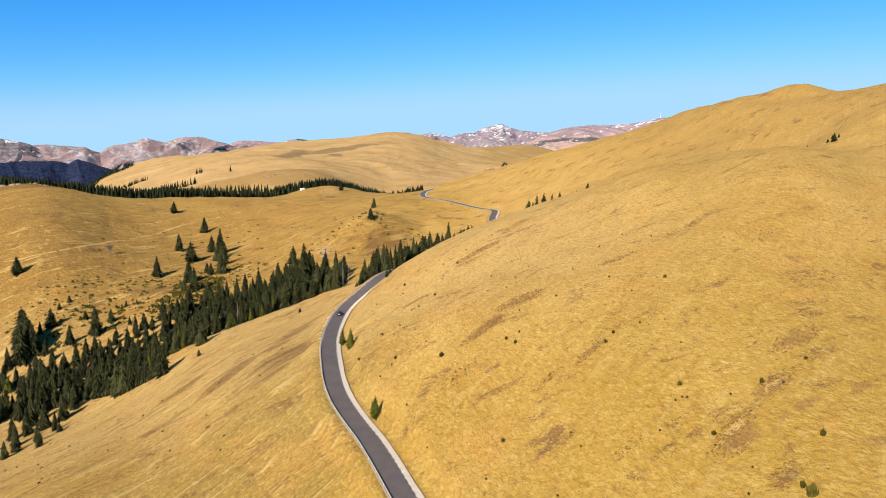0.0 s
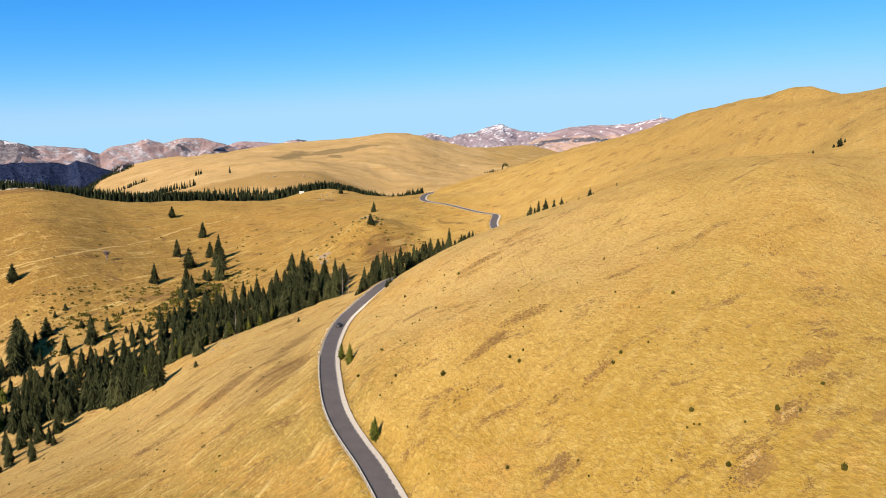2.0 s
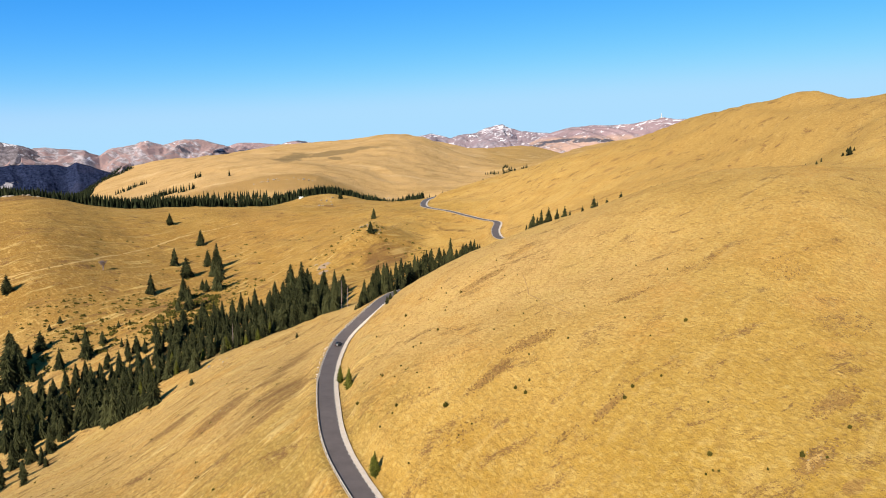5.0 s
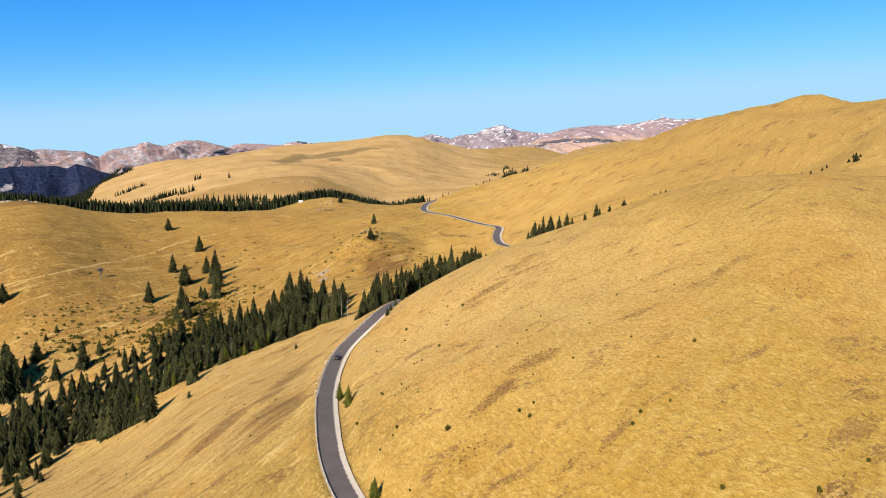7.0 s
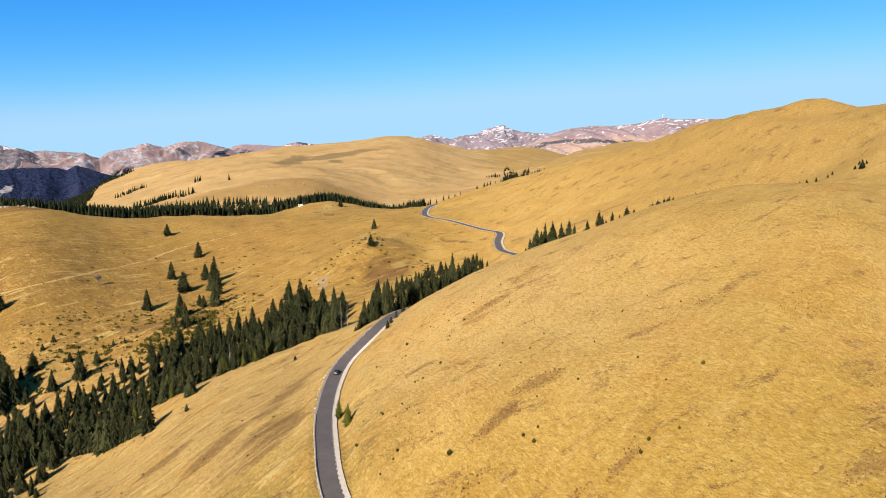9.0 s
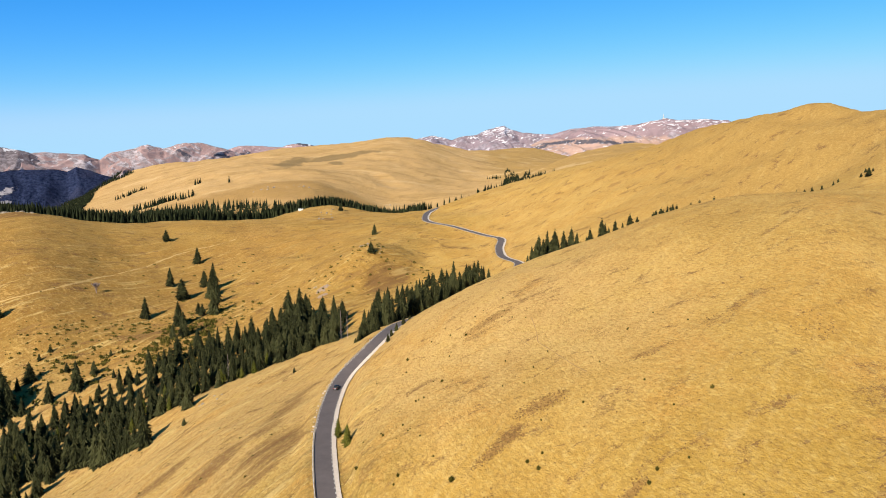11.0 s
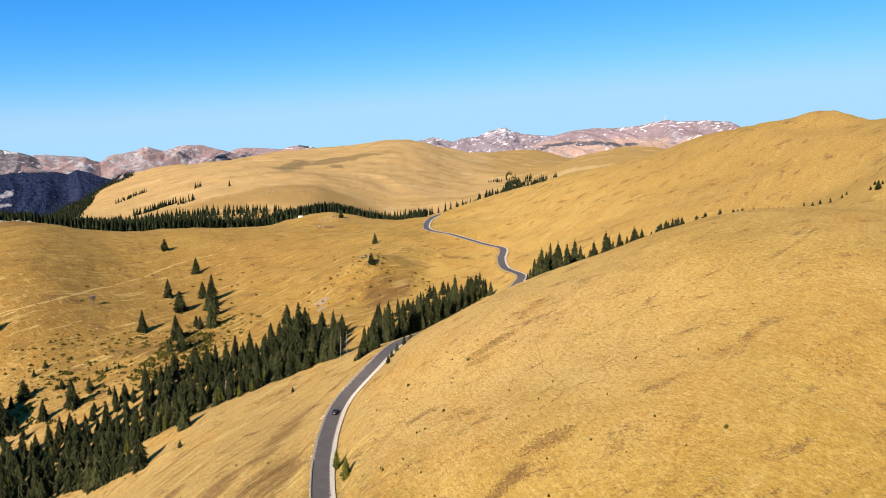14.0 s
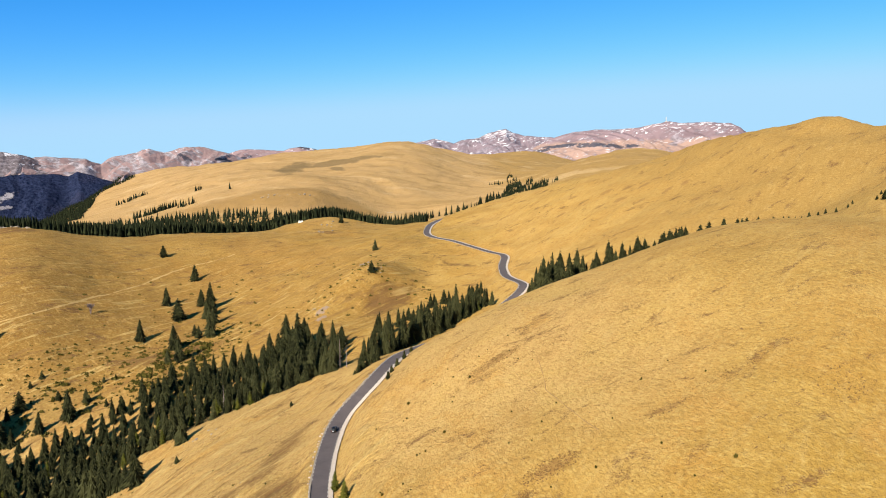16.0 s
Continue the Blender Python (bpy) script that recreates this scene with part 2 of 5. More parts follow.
    c = k.mix(k.calc("MULTIPLY", near_by, k.span(head.outputs["Distance"], 0.5, 0.85, 0, 0.3)), c, (0.142, 0.081, 0.027))
    h = k.calc("ADD", k.calc("MULTIPLY", tuft, 0.8), k.calc("MULTIPLY", fine, 0.35))
    h = k.calc("SUBTRACT", h, k.calc("MULTIPLY", head.outputs["Distance"], 0.10))
    h = k.calc("MULTIPLY", h, 0.8)
    # the terraces' treads and risers
    h = k.calc("ADD", h, k.calc("MULTIPLY", k.calc("MULTIPLY", streak, slope), 3.2))
    k.bump(h, 1.0, 1.0)
    return k.colour(c)


def m_asphalt():
    k = Mat("asphalt", 0.85)
    a = k.noise(0.25, 4, 0.6)
    b = k.noise(9.0, 3, 0.7)
    c = k.ramp(a, [(0.3, (0.070, 0.059, 0.062)), (0.7, (0.094, 0.080, 0.082))])
    c = k.mix(k.span(b, 0.4, 0.75, 0, 0.4), c, (0.120, 0.106, 0.105))
    k.bump(b, 0.01, 0.5)
    return k.colour(c)


def m_plain(name, c1, c2, scale=1.0, rough=0.8, bump=0.0, rand=0.0, metal=0.0):
    k = Mat(name, rough)
    k.b.inputs["Metallic"].default_value = metal
    a = k.noise(scale, 5, 0.6)
    c = k.ramp(a, [(0.3, c1), (0.7, c2)])
    if rand:
        oi = k.n("ShaderNodeObjectInfo")
        c = k.mix(k.calc("MULTIPLY", oi.outputs["Random"], rand), c, tuple(0.45 * v for v in c1))
    if bump:
        k.bump(a, bump)
    return k.colour(c)


def m_needles(name, dark, light, tip):
    k = Mat(name, 0.75)
    k.b.inputs["Specular IOR Level"].default_value = 0.03
    g = k.n("ShaderNodeNewGeometry")
    a = k.noise(0.9, 3, 0.6)
    c = k.ramp(a, [(0.3, dark), (0.7, light)])
    c = k.mix(k.span(g.outputs["Random Per Island"], 0.45, 1.0, 0, 0.6), c, tip)
    oi = k.n("ShaderNodeObjectInfo")
    c = k.mix(k.span(oi.outputs["Random"], 0.55, 1.0, 0, 0.45), c, tip)
    return k.colour(c)


def m_range(name, turf, rock, crag, snow, snowline, dark_patches=(), low=None, turn=30):
    """A high range: pasture with crags, dark patches and streaks of thin snow."""
    k = Mat(name, 0.95)
    k.b.inputs["Specular IOR Level"].default_value = 0.05
    pos = k.n("ShaderNodeSeparateXYZ")
    k.put(k.coords(), pos.inputs[0])
    broad = k.noise(0.004, 5, 0.6)
    fine = k.noise(0.035, 5, 0.72)
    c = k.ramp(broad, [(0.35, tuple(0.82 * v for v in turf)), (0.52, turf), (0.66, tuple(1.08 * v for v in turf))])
    if low:
        line = k.calc("ADD", pos.outputs[2], k.calc("MULTIPLY", k.noise(0.006, 5, 0.6), 90.0))
        c = k.mix(k.span(line, low[0] + 12, low[0] - 12, 0, 0.9), c, low[1])
    # crags: bare rock in slanting bands, broken up by grass
    band = k.noise(1.0, 8, 0.66, k.coords(0.0062, 0.0062, 0.024, 0, turn), dist=0.9)
    bare = k.span(band, 0.56 - crag, 0.62 - crag, 0, 0.85)
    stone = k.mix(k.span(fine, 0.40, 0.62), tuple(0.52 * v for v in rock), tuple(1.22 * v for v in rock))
    c = k.mix(bare, c, stone)
    c = k.mix(k.span(band, 0.44, 0.37, 0, 0.4), c, tuple(0.5 * v for v in rock))
    c = k.mix(k.span(fine, 0.46, 0.32, 0, 0.35), c, tuple(0.55 * v for v in turf))
    # dark blue-grey patches, dwarf pine on the plateau
    ragged = k.calc("MULTIPLY", k.noise(0.022, 6, 0.75), 4.2)
    for px, pz, a, b, tilt in dark_patches:
        ell = k.ellipse(pos, px, pz, a, b, tilt, 2)
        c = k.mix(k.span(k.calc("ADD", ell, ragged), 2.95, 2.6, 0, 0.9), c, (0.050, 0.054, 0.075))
    # thin snow lying in streaks on the high ground
    s = k.noise(1.0, 6, 0.66, k.coords(0.017, 0.011, 0.060, 0, turn * 0.7), dist=1.2)
    high = k.span(pos.outputs[2], snowline - 80, snowline + 90, -0.05, 0.05)
    lying = k.span(k.calc("ADD", s, high), 0.66 - snow, 0.69 - snow, 0, 0.9)
    c = k.mix(lying, c, (0.560, 0.560, 0.620))
    k.bump(fine, 9.0, 0.8)
    return k.colour(c)


def m_wooded_ridge():
    """Conifer forest seen from miles off, with pale cliffs and a few autumn trees."""
    k = Mat("mountain_forest", 0.95)
    k.b.inputs["Specular IOR Level"].default_value = 0.02
    pos = k.n("ShaderNodeSeparateXYZ")
    k.put(k.coords(), pos.inputs[0])
    crowns = k.noise(0.07, 5, 0.75)
    # crown colours carry the blue of distance haze, painted in
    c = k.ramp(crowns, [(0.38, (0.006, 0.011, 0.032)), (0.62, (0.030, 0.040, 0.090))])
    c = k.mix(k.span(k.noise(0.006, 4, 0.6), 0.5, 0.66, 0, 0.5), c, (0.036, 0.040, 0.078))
    ragged = k.calc("MULTIPLY", k.noise(0.045, 6, 0.75), 4.2)
    for px, pz, a, b, tilt, tone in ((-1968, 26, 26, 30, -50, (0.36, 0.34, 0.37)), (-2010, 4, 13, 20, -50, (0.36, 0.34, 0.37)), (-1945, -20, 26, 12, 8, (0.33, 0.31, 0.34)), (-1990, -36, 28, 17, 0, (0.30, 0.10, 0.045))):
        ell = k.ellipse(pos, px, pz, a, b, tilt, 2)
        c = k.mix(k.span(k.calc("ADD", ell, ragged), 2.75, 2.35, 0, 0.85), c, tone)
    k.bump(crowns, 14.0, 1.0)
    return k.colour(c)


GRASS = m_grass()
ASPHALT = m_asphalt()
CONCRETE = m_plain("pale_concrete", (0.400, 0.345, 0.298), (0.500, 0.440, 0.385), 0.8, 0.85, 0.01)
PAINT = m_plain("white_road_paint", (0.390, 0.374, 0.360), (0.484, 0.468, 0.456), 2.0, 0.7)
STEEL = m_plain("galvanised_steel", (0.406, 0.390, 0.376), (0.499, 0.484, 0.464), 3.0, 0.55, metal=0.15)
STONE = m_plain("limestone", (0.20, 0.165, 0.125), (0.36, 0.31, 0.25), 1.2, 0.9, 0.08, rand=0.4)
NEEDLES = m_needles("spruce_needles", (0.005, 0.006, 0.003), (0.024, 0.027, 0.011), (0.060, 0.062, 0.025))
NEEDLES_FAR = m_needles("far_spruce_needles", (0.004, 0.006, 0.003), (0.013, 0.018, 0.009), (0.036, 0.042, 0.018))
SCRUB = m_needles("juniper_scrub", (0.026, 0.026, 0.005), (0.056, 0.050, 0.010), (0.098, 0.078, 0.018))
HEATHER = m_needles("dry_heather", (0.090, 0.052, 0.018), (0.160, 0.092, 0.032), (0.240, 0.148, 0.050))
NEEDLES_YOUNG = m_needles("young_spruce_needles", (0.031, 0.035, 0.007), (0.062, 0.067, 0.012), (0.101, 0.097, 0.018))
BARK = m_plain("spruce_bark", (0.079, 0.055, 0.042), (0.141, 0.101, 0.076), 3.0, 0.95)
DEADWOOD = m_plain("grey_dead_wood", (0.17, 0.13, 0.13), (0.27, 0.215, 0.215), 2.0, 0.95)
# a blue-purple haze is painted into the colours of these ranges
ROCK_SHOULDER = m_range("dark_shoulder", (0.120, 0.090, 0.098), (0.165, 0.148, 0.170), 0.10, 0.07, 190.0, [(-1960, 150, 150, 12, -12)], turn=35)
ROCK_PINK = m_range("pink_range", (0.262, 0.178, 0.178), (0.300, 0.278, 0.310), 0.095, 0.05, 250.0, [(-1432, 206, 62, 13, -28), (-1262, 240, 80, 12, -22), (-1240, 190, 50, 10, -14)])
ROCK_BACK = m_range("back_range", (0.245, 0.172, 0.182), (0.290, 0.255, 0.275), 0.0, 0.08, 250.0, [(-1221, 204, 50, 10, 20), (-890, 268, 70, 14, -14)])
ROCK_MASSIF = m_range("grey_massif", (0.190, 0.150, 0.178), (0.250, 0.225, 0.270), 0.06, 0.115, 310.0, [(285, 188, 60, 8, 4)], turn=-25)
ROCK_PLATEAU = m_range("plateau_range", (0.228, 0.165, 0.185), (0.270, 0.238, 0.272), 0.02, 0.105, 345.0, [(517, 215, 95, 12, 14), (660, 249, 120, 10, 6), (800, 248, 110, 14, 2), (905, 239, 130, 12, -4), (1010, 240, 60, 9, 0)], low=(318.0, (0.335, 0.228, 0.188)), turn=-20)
FOREST_RIDGE = m_wooded_ridge()


# ---- relief of the land ----
# landforms: x, y, half length, half width, turn in degrees, height
NEAR_SLOPES = [
    (48, 38, 49, 21, 58, 17.3),
    (50, 111, 14, 38, 152, 3.3),
    (53, 140, 9, 31, 158, -2.4),
    (67, 172, 163, 62, 117, 22.1),
    (23, 184, 13, 34, 173, -3.7),
    (-162, 156, 44, 88, 50, -4.7),
    (193, 165, 64, 40, 110, 8.5),
    (-4, 254, 29, 52, 102, 4.5),
    (-34, 255, 13, 37, 16, -3.3),
    (-95, 242, 33, 75, 48, -4.8),
]
GULLY_AND_SPUR = [
    (26, 290, 62, 45, 144, -10.6),
    (134, 292, 22, 67, 149, 10.9),
    (-25, 349, 44, 82, 157, 11.0),
    (37, 416, 36, 16, 26, 3.0),
    (-65, 362, 29, 63, 23, -10.7),
    (120, 381, 80, 121, 159, 41.2),
    (-208, 371, 43, 70, 27, -26.0),
    (-207, 381, 22, 215, 27, 7.1),
    (-142, 452, 85, 17, 18, -6),
    (30, 486, 55, 22, 55, -4),
    (-283, 399, 132, 181, 0, -31.7),
]
VALLEY = [
    (-139, 477, 87, 168, 99, -12.9),
    (297, 435, 127, 305, 165, 42.1),
    (175, 532, 105, 28, 10, -11),
    (-142, 605, 376, 39, 84, -4.9),
    (-64, 634, 27, 24, 0, 10),
    (-78, 602, 42, 14, 64, 6.5),
    (-46, 588, 44, 17, 64, -6),
    (-26, 650, 34, 16, 75, -5),
    (18, 641, 32, 182, 168, -10.2),
    (224, 607, 44, 148, 177, -19.8),
    (-252, 685, 77, 129, 28, -49.7),
    (333, 702, 15, 26, 0, 8),
    (303, 692, 14, 30, 0, -5.5),
    (278, 690, 18, 30, 0, 2),
    (335, 712, 42, 45, 0, 7),
]
RIDGES = [
    (508, 658, 63, 171, 144, 74.4),
    (-248, 799, 172, 178, 65, 40.8),
    (164, 884, 244, 109, 122, 40.7),
    (312, 853, 77, 222, 164, 35.0),
    (-456, 800, 40, 30, 0, 5),
    (-545, 834, 116, 412, 48, 60.7),
    (-141, 1000, 45, 30, 0, 6),
    (-239, 1027, 199, 62, 105, -38.1),
    (-470, 962, 140, 52, 24, 12),
    (-207, 1055, 79, 169, 176, 34.5),
]
PASTURE_HILLS = [
    (992, 816, 817, 593, 146, 223.4),
    (-300, 1330, 200, 80, 0, -14),
    (796, 1133, 318, 356, 122, -76.9),
    (-112, 1395, 97, 350, 9, -66.8),
    (-842, 1339, 432, 117, 141, -20.6),
    (73, 1605, 174, 365, 179, -48.3),
    (-330, 1650, 170, 55, -5, 10),
    (422, 1971, 190, 484, 157, 91.6),
    (-492, 2052, 176, 471, 25, 53.7),
    (622, 2525, 2236, 545, 142, 88.7),
]
FAR_HILLS = [
    (1765, 1920, 210, 935, 153, 34.2),
    (-156, 2960, 173, 1084, 180, 86.9),
    (-1147, 3132, 450, 1100, 19, 125.5),
    (-506, 3825, 285, 1072, 177, 89.6),
    (-2588, 3253, 551, 1239, 50, -226.6),
    (-1650, 3900, 300, 200, 0, 25),
    (478, 4324, 219, 700, 164, 100.5),
    (323, 4392, 3040, 918, 141, 146.7),
]
LANDFORMS = (NEAR_SLOPES, GULLY_AND_SPUR, VALLEY, RIDGES, PASTURE_HILLS, FAR_HILLS)
BASE = -34.5


def relief(x, y):
    """Height of the land at plan places x, y (arrays)."""
    z = np.full_like(x, BASE)
    for group in LANDFORMS:
        for cx, cy, a, b, turn, h in group:
            c, s = math.cos(radians(turn)), math.sin(radians(turn))
            dx, dy = x - cx, y - cy
            u, v = (c * dx + s * dy) / a, (c * dy - s * dx) / b
            z += h * np.exp(-0.5 * (u * u + v * v))
    return z


_lat = np.random.default_rng(5).random((256, 256))


def vnoise(x, y):
    """Smooth value noise, -1 to 1."""
    i, j = np.floor(x).astype(int), np.floor(y).astype(int)
    u, v = x - i, y - j
    u, v = u * u * (3 - 2 * u), v * v * (3 - 2 * v)
    g = lambda a, b: _lat[(i + a) & 255, (j + b) & 255]
    return 2 * ((g(0, 0) * (1 - u) + g(1, 0) * u) * (1 - v) + (g(0, 1) * (1 - u) + g(1, 1) * u) * v) - 1


def fractal(x, y, scale, octaves=4, gain=0.5):
    z, a = np.zeros_like(x), 1.0
    for k in range(octaves):
        z += a * vnoise(x / scale + 17.3 * k, y / scale - 9.1 * k)
        scale, a = scale * 0.5, a * gain
    return z


# ---- the road's line: plan places along its middle ----
ROAD = [
    (40.0, 25.0),
    (33.0, 50.0),
    (17.2, 95.2),
    (3.0, 133.1),
    (-7.1, 159.4),
    (-12.4, 174.1),
    (-16.2, 184.7),
    (-20.6, 196.3),
    (-25.9, 208.8),
    (-31.2, 222.2),
    (-35.7, 236.6),
    (-39.9, 255.6),
    (-44.0, 278.3),
    (-46.7, 299.6),
    (-48.2, 319.9),
    (-48.6, 339.4),
    (-46.8, 355.1),
    (-42.4, 366.9),
    (-36.7, 380.4),
    (-31.5, 399.7),
    (-27.1, 420.0),
    (-19.1, 436.6),
    (-0.8, 461.3),
    (13.0, 495.0),
    (28.0, 528.0),
    (40.0, 545.0),
    (48.5, 558.0),
    (52.5, 571.0),
    (51.5, 583.0),
    (48.9, 596.0),
    (45.9, 612.0),
    (44.0, 627.0),
    (43.7, 646.0),
    (44.5, 663.0),
    (47.2, 680.0),
    (48.6, 692.0),
    (46.5, 704.0),
    (39.5, 719.0),
    (32.4, 733.0),
    (25.0, 745.6),
    (17.0, 757.0),
    (9.0, 768.0),
    (1.0, 778.0),
    (-7.5, 786.0),
    (-16.3, 799.0),
    (-22.5, 822.0),
    (-23.2, 867.0),
    (-19.9, 925.0),
    (-12.0, 980.0),
    (2.0, 1008.0),
    (30.0, 1025.0),
]


def spline(points, step):
    """A smooth line through plan points, sampled every step metres."""
    p = np.array(points, float)
    p = np.vstack([2 * p[0] - p[1], p, 2 * p[-1] - p[-2]])
    out = []
    for k in range(1, len(p) - 2):
        t = np.linspace(0, 1, 40, endpoint=False)[:, None]
        a, b, c, d = p[k - 1], p[k], p[k + 1], p[k + 2]
        out.append(0.5 * (2 * b + (c - a) * t + (2 * a - 5 * b + 4 * c - d) * t**2 + (3 * b - a - 3 * c + d) * t**3))
    q = np.vstack(out + [p[-2:-1]])
    s = np.r_[0, np.cumsum(np.hypot(*np.diff(q, axis=0).T))]
    t = np.arange(0, s[-1], step)
    return np.c_[np.interp(t, s, q[:, 0]), np.interp(t, s, q[:, 1])]


road_xy = spline(ROAD, 1.25)
_tan = np.gradient(road_xy, axis=0)
_tan /= np.hypot(*_tan.T)[:, None]
road_side = np.c_[_tan[:, 1], -_tan[:, 0]]     # to the right of the way
road_z = relief(road_xy[:, 0] - 0.0, road_xy[:, 1])
for _ in range(60):
    road_z[1:-1] = 0.25 * road_z[:-2] + 0.5 * road_z[1:-1] + 0.25 * road_z[2:]
ROAD_HALF, GUTTER = 3.0, 1.5


def benched(x, y):
    """The land's height with the road's bench cut into it and its fine unevenness."""
    r = np.hypot(x, y)
    z = relief(x, y)
    amp = np.clip(r / 400, 0.35, 2.5)
    z += amp * (0.6 * fractal(x, y, 38, 3) + 0.16 * fractal(x + 99, y, 7, 3))
    z += amp * 0.38 * fractal((x * 0.62 + y * 0.79) * 0.22, y * 0.62 - x * 0.79, 11, 3)
    z += np.clip((r - 700) / 1500, 0, 1) * (5.0 * fractal(x, y + 700, 190, 4) + 7.0 * (0.5 - np.abs(fractal(x + 0.4 * y, y * 0.6 + 300, 260, 4, 0.55))))
    near = np.flatnonzero((y > -260) & (y < 1150) & (np.abs(x) < 330))
    for part_ in np.array_split(near, max(1, len(near) // 20000)):
        if not len(part_):
            continue
        px, py = x[part_], y[part_]
        box = (road_xy[:, 0] > px.min() - 20) & (road_xy[:, 0] < px.max() + 20) & (road_xy[:, 1] > py.min() - 20) & (road_xy[:, 1] < py.max() + 20)
        if not box.any():
            continue
        k = np.flatnonzero(box)
        d2 = (px[:, None] - road_xy[k, 0]) ** 2 + (py[:, None] - road_xy[k, 1]) ** 2
        j = k[np.argmin(d2, 1)]
        d = np.sqrt(d2.min(1))
        right = (px - road_xy[j, 0]) * road_side[j, 0] + (py - road_xy[j, 1]) * road_side[j, 1]
        flat = np.where(right > 0, ROAD_HALF + GUTTER + 0.3, ROAD_HALF + 1.1)
        w = np.clip((d - flat) / 6.5, 0, 1)
        w = w * w * (3 - 2 * w)
        z[part_] = (road_z[j] - 0.28) * (1 - w) + z[part_] * w
    return z


def mesh_of(name, verts, faces, smooth=False):
    me = bpy.data.meshes.new(name)
    me.from_pydata(verts, [], faces)
    if smooth:
        me.polygons.foreach_set("use_smooth", [True] * len(me.polygons))
    me.update()
    return me


def grid_mesh(name, X, Y, Z, closed=False):
    """A smooth sheet from arrays of one shape."""
    n, m = X.shape
    me = bpy.data.meshes.new(name)
    cols = m if closed else m - 1
    i, j = np.meshgrid(np.arange(n - 1), np.arange(cols), indexing="ij")
    k = (j + 1) % m
    quads = np.stack([i * m + j, i * m + k, (i + 1) * m + k, (i + 1) * m + j], -1).reshape(-1, 4)
    me.vertices.add(n * m)
    me.vertices.foreach_set("co", np.stack([X, Y, Z], -1).ravel().astype(np.float32))
    me.loops.add(len(quads) * 4)
    me.loops.foreach_set("vertex_index", quads.ravel().astype(np.int32))
    me.polygons.add(len(quads))
    me.polygons.foreach_set("loop_start", np.arange(0, 4 * len(quads), 4, dtype=np.int32))
    me.polygons.foreach_set("use_smooth", np.ones(len(quads), bool))
    me.update(calc_edges=True)
    me.validate()
    return me


def part(name, data, material, parent, label=""):
    """ONE mesh object under a thing or a part; data is a mesh or a bmesh."""
    if isinstance(data, bmesh.types.BMesh):
        me = bpy.data.meshes.new(name)
        data.to_mesh(me)
        data.free()
        data = me
    ob = new(name, data)
    if material and not data.materials:
        data.materials.append(material)
    if parent:
        ob.parent = parent
    if label:
        ob["label"] = label
    return ob


# ---- ground ----
_az = np.radians(np.r_[np.arange(-180, -44, 4.0), np.arange(-44, -34, 0.6), np.arange(-34, 34, 0.155), np.arange(34, 44, 0.6), np.arange(44, 180, 2.0)])
_rad = np.r_[1.0, np.arange(4.0, 60.0, 2.0), np.geomspace(60, 1200, 520), np.geomspace(1210, 4930, 170)]
_R, _A = np.meshgrid(_rad, _az, indexing="ij")
_X, _Y = _R * np.sin(_A), _R * np.cos(_A)
_Z = benched(_X.ravel(), _Y.ravel()).reshape(_X.shape)
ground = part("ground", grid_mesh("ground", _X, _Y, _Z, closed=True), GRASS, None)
tagged(ground, "rolling mountain pasture of golden dry autumn grass", "ground", kind="structure")


def height(x, y):
    """The built ground's height at one place."""
    return float(benched(np.array([float(x)]), np.array([float(y)]))[0])


def heights(xy):
    a = np.array(xy, float)
    return benched(a[:, 0].copy(), a[:, 1].copy())


# ---- road ----
def ribbon(name, lo, hi, lift, first=0, last=None, wave=0.0):
    """A strip beside the road's middle, from lo to hi metres to its right."""
    k = np.arange(first, len(road_xy) if last is None else last)
    w = wave * fractal(k * 1.0, k * 0.0 + 3, 9, 3)
    a = road_xy[k] + road_side[k] * (lo + w)[:, None] if wave else road_xy[k] + road_side[k] * lo
    b = road_xy[k] + road_side[k] * (hi + w[::-1])[:, None] if wave else road_xy[k] + road_side[k] * hi
    za, zb = road_z[k] + lift, road_z[k] + lift
    X = np.stack([a[:, 0], a[:, 0], b[:, 0], b[:, 0]])
    Y = np.stack([a[:, 1], a[:, 1], b[:, 1], b[:, 1]])
    Z = np.stack([za - 0.6, za, zb, zb - 0.6])
    me = grid_mesh(name, X.T, Y.T, Z.T)
    me.polygons.foreach_set("use_smooth", np.zeros(len(me.polygons), bool))
    return me


road = part("road", ribbon("road", -ROAD_HALF, ROAD_HALF, 0.05), ASPHALT, None)
tagged(road, "narrow grey asphalt mountain road winding over the pasture", "road", kind="structure")
gutter = part("gutter", ribbon("gutter", ROAD_HALF + 0.004, ROAD_HALF + GUTTER, 0.075, wave=0.16), CONCRETE, None)
tagged(gutter, "pale concrete gutter along the hill side of the road", "gutter", kind="structure")
verge = part("verge", ribbon("verge", -ROAD_HALF - 0.55, -ROAD_HALF - 0.004, 0.03, wave=0.2), STONE, None)
tagged(verge, "stony verge along the valley side of the road", "verge", kind="structure")


def dashes(name, side, pitch, length, width, first, last):
    """Painted dashes along one edge, one mesh."""
    v, f = [], []
    s = first
    while s < last:
        i0, i1 = s / 1.25, (s + length) / 1.25
        for i in (i0, i1):
            k = min(int(i), len(road_xy) - 2)
            u = i - k
            c = road_xy[k] * (1 - u) + road_xy[k + 1] * u
            z = road_z[k] * (1 - u) + road_z[k + 1] * u + 0.055
            for o in (side - width / 2, side + width / 2):
                p = c + road_side[k] * o
                v.append((p[0], p[1], z))
        n = len(v)
        f.append((n - 4, n - 3, n - 1, n - 2))
        s += pitch
    return mesh_of(name, v, f)


_len = 1.25 * (len(road_xy) - 2)
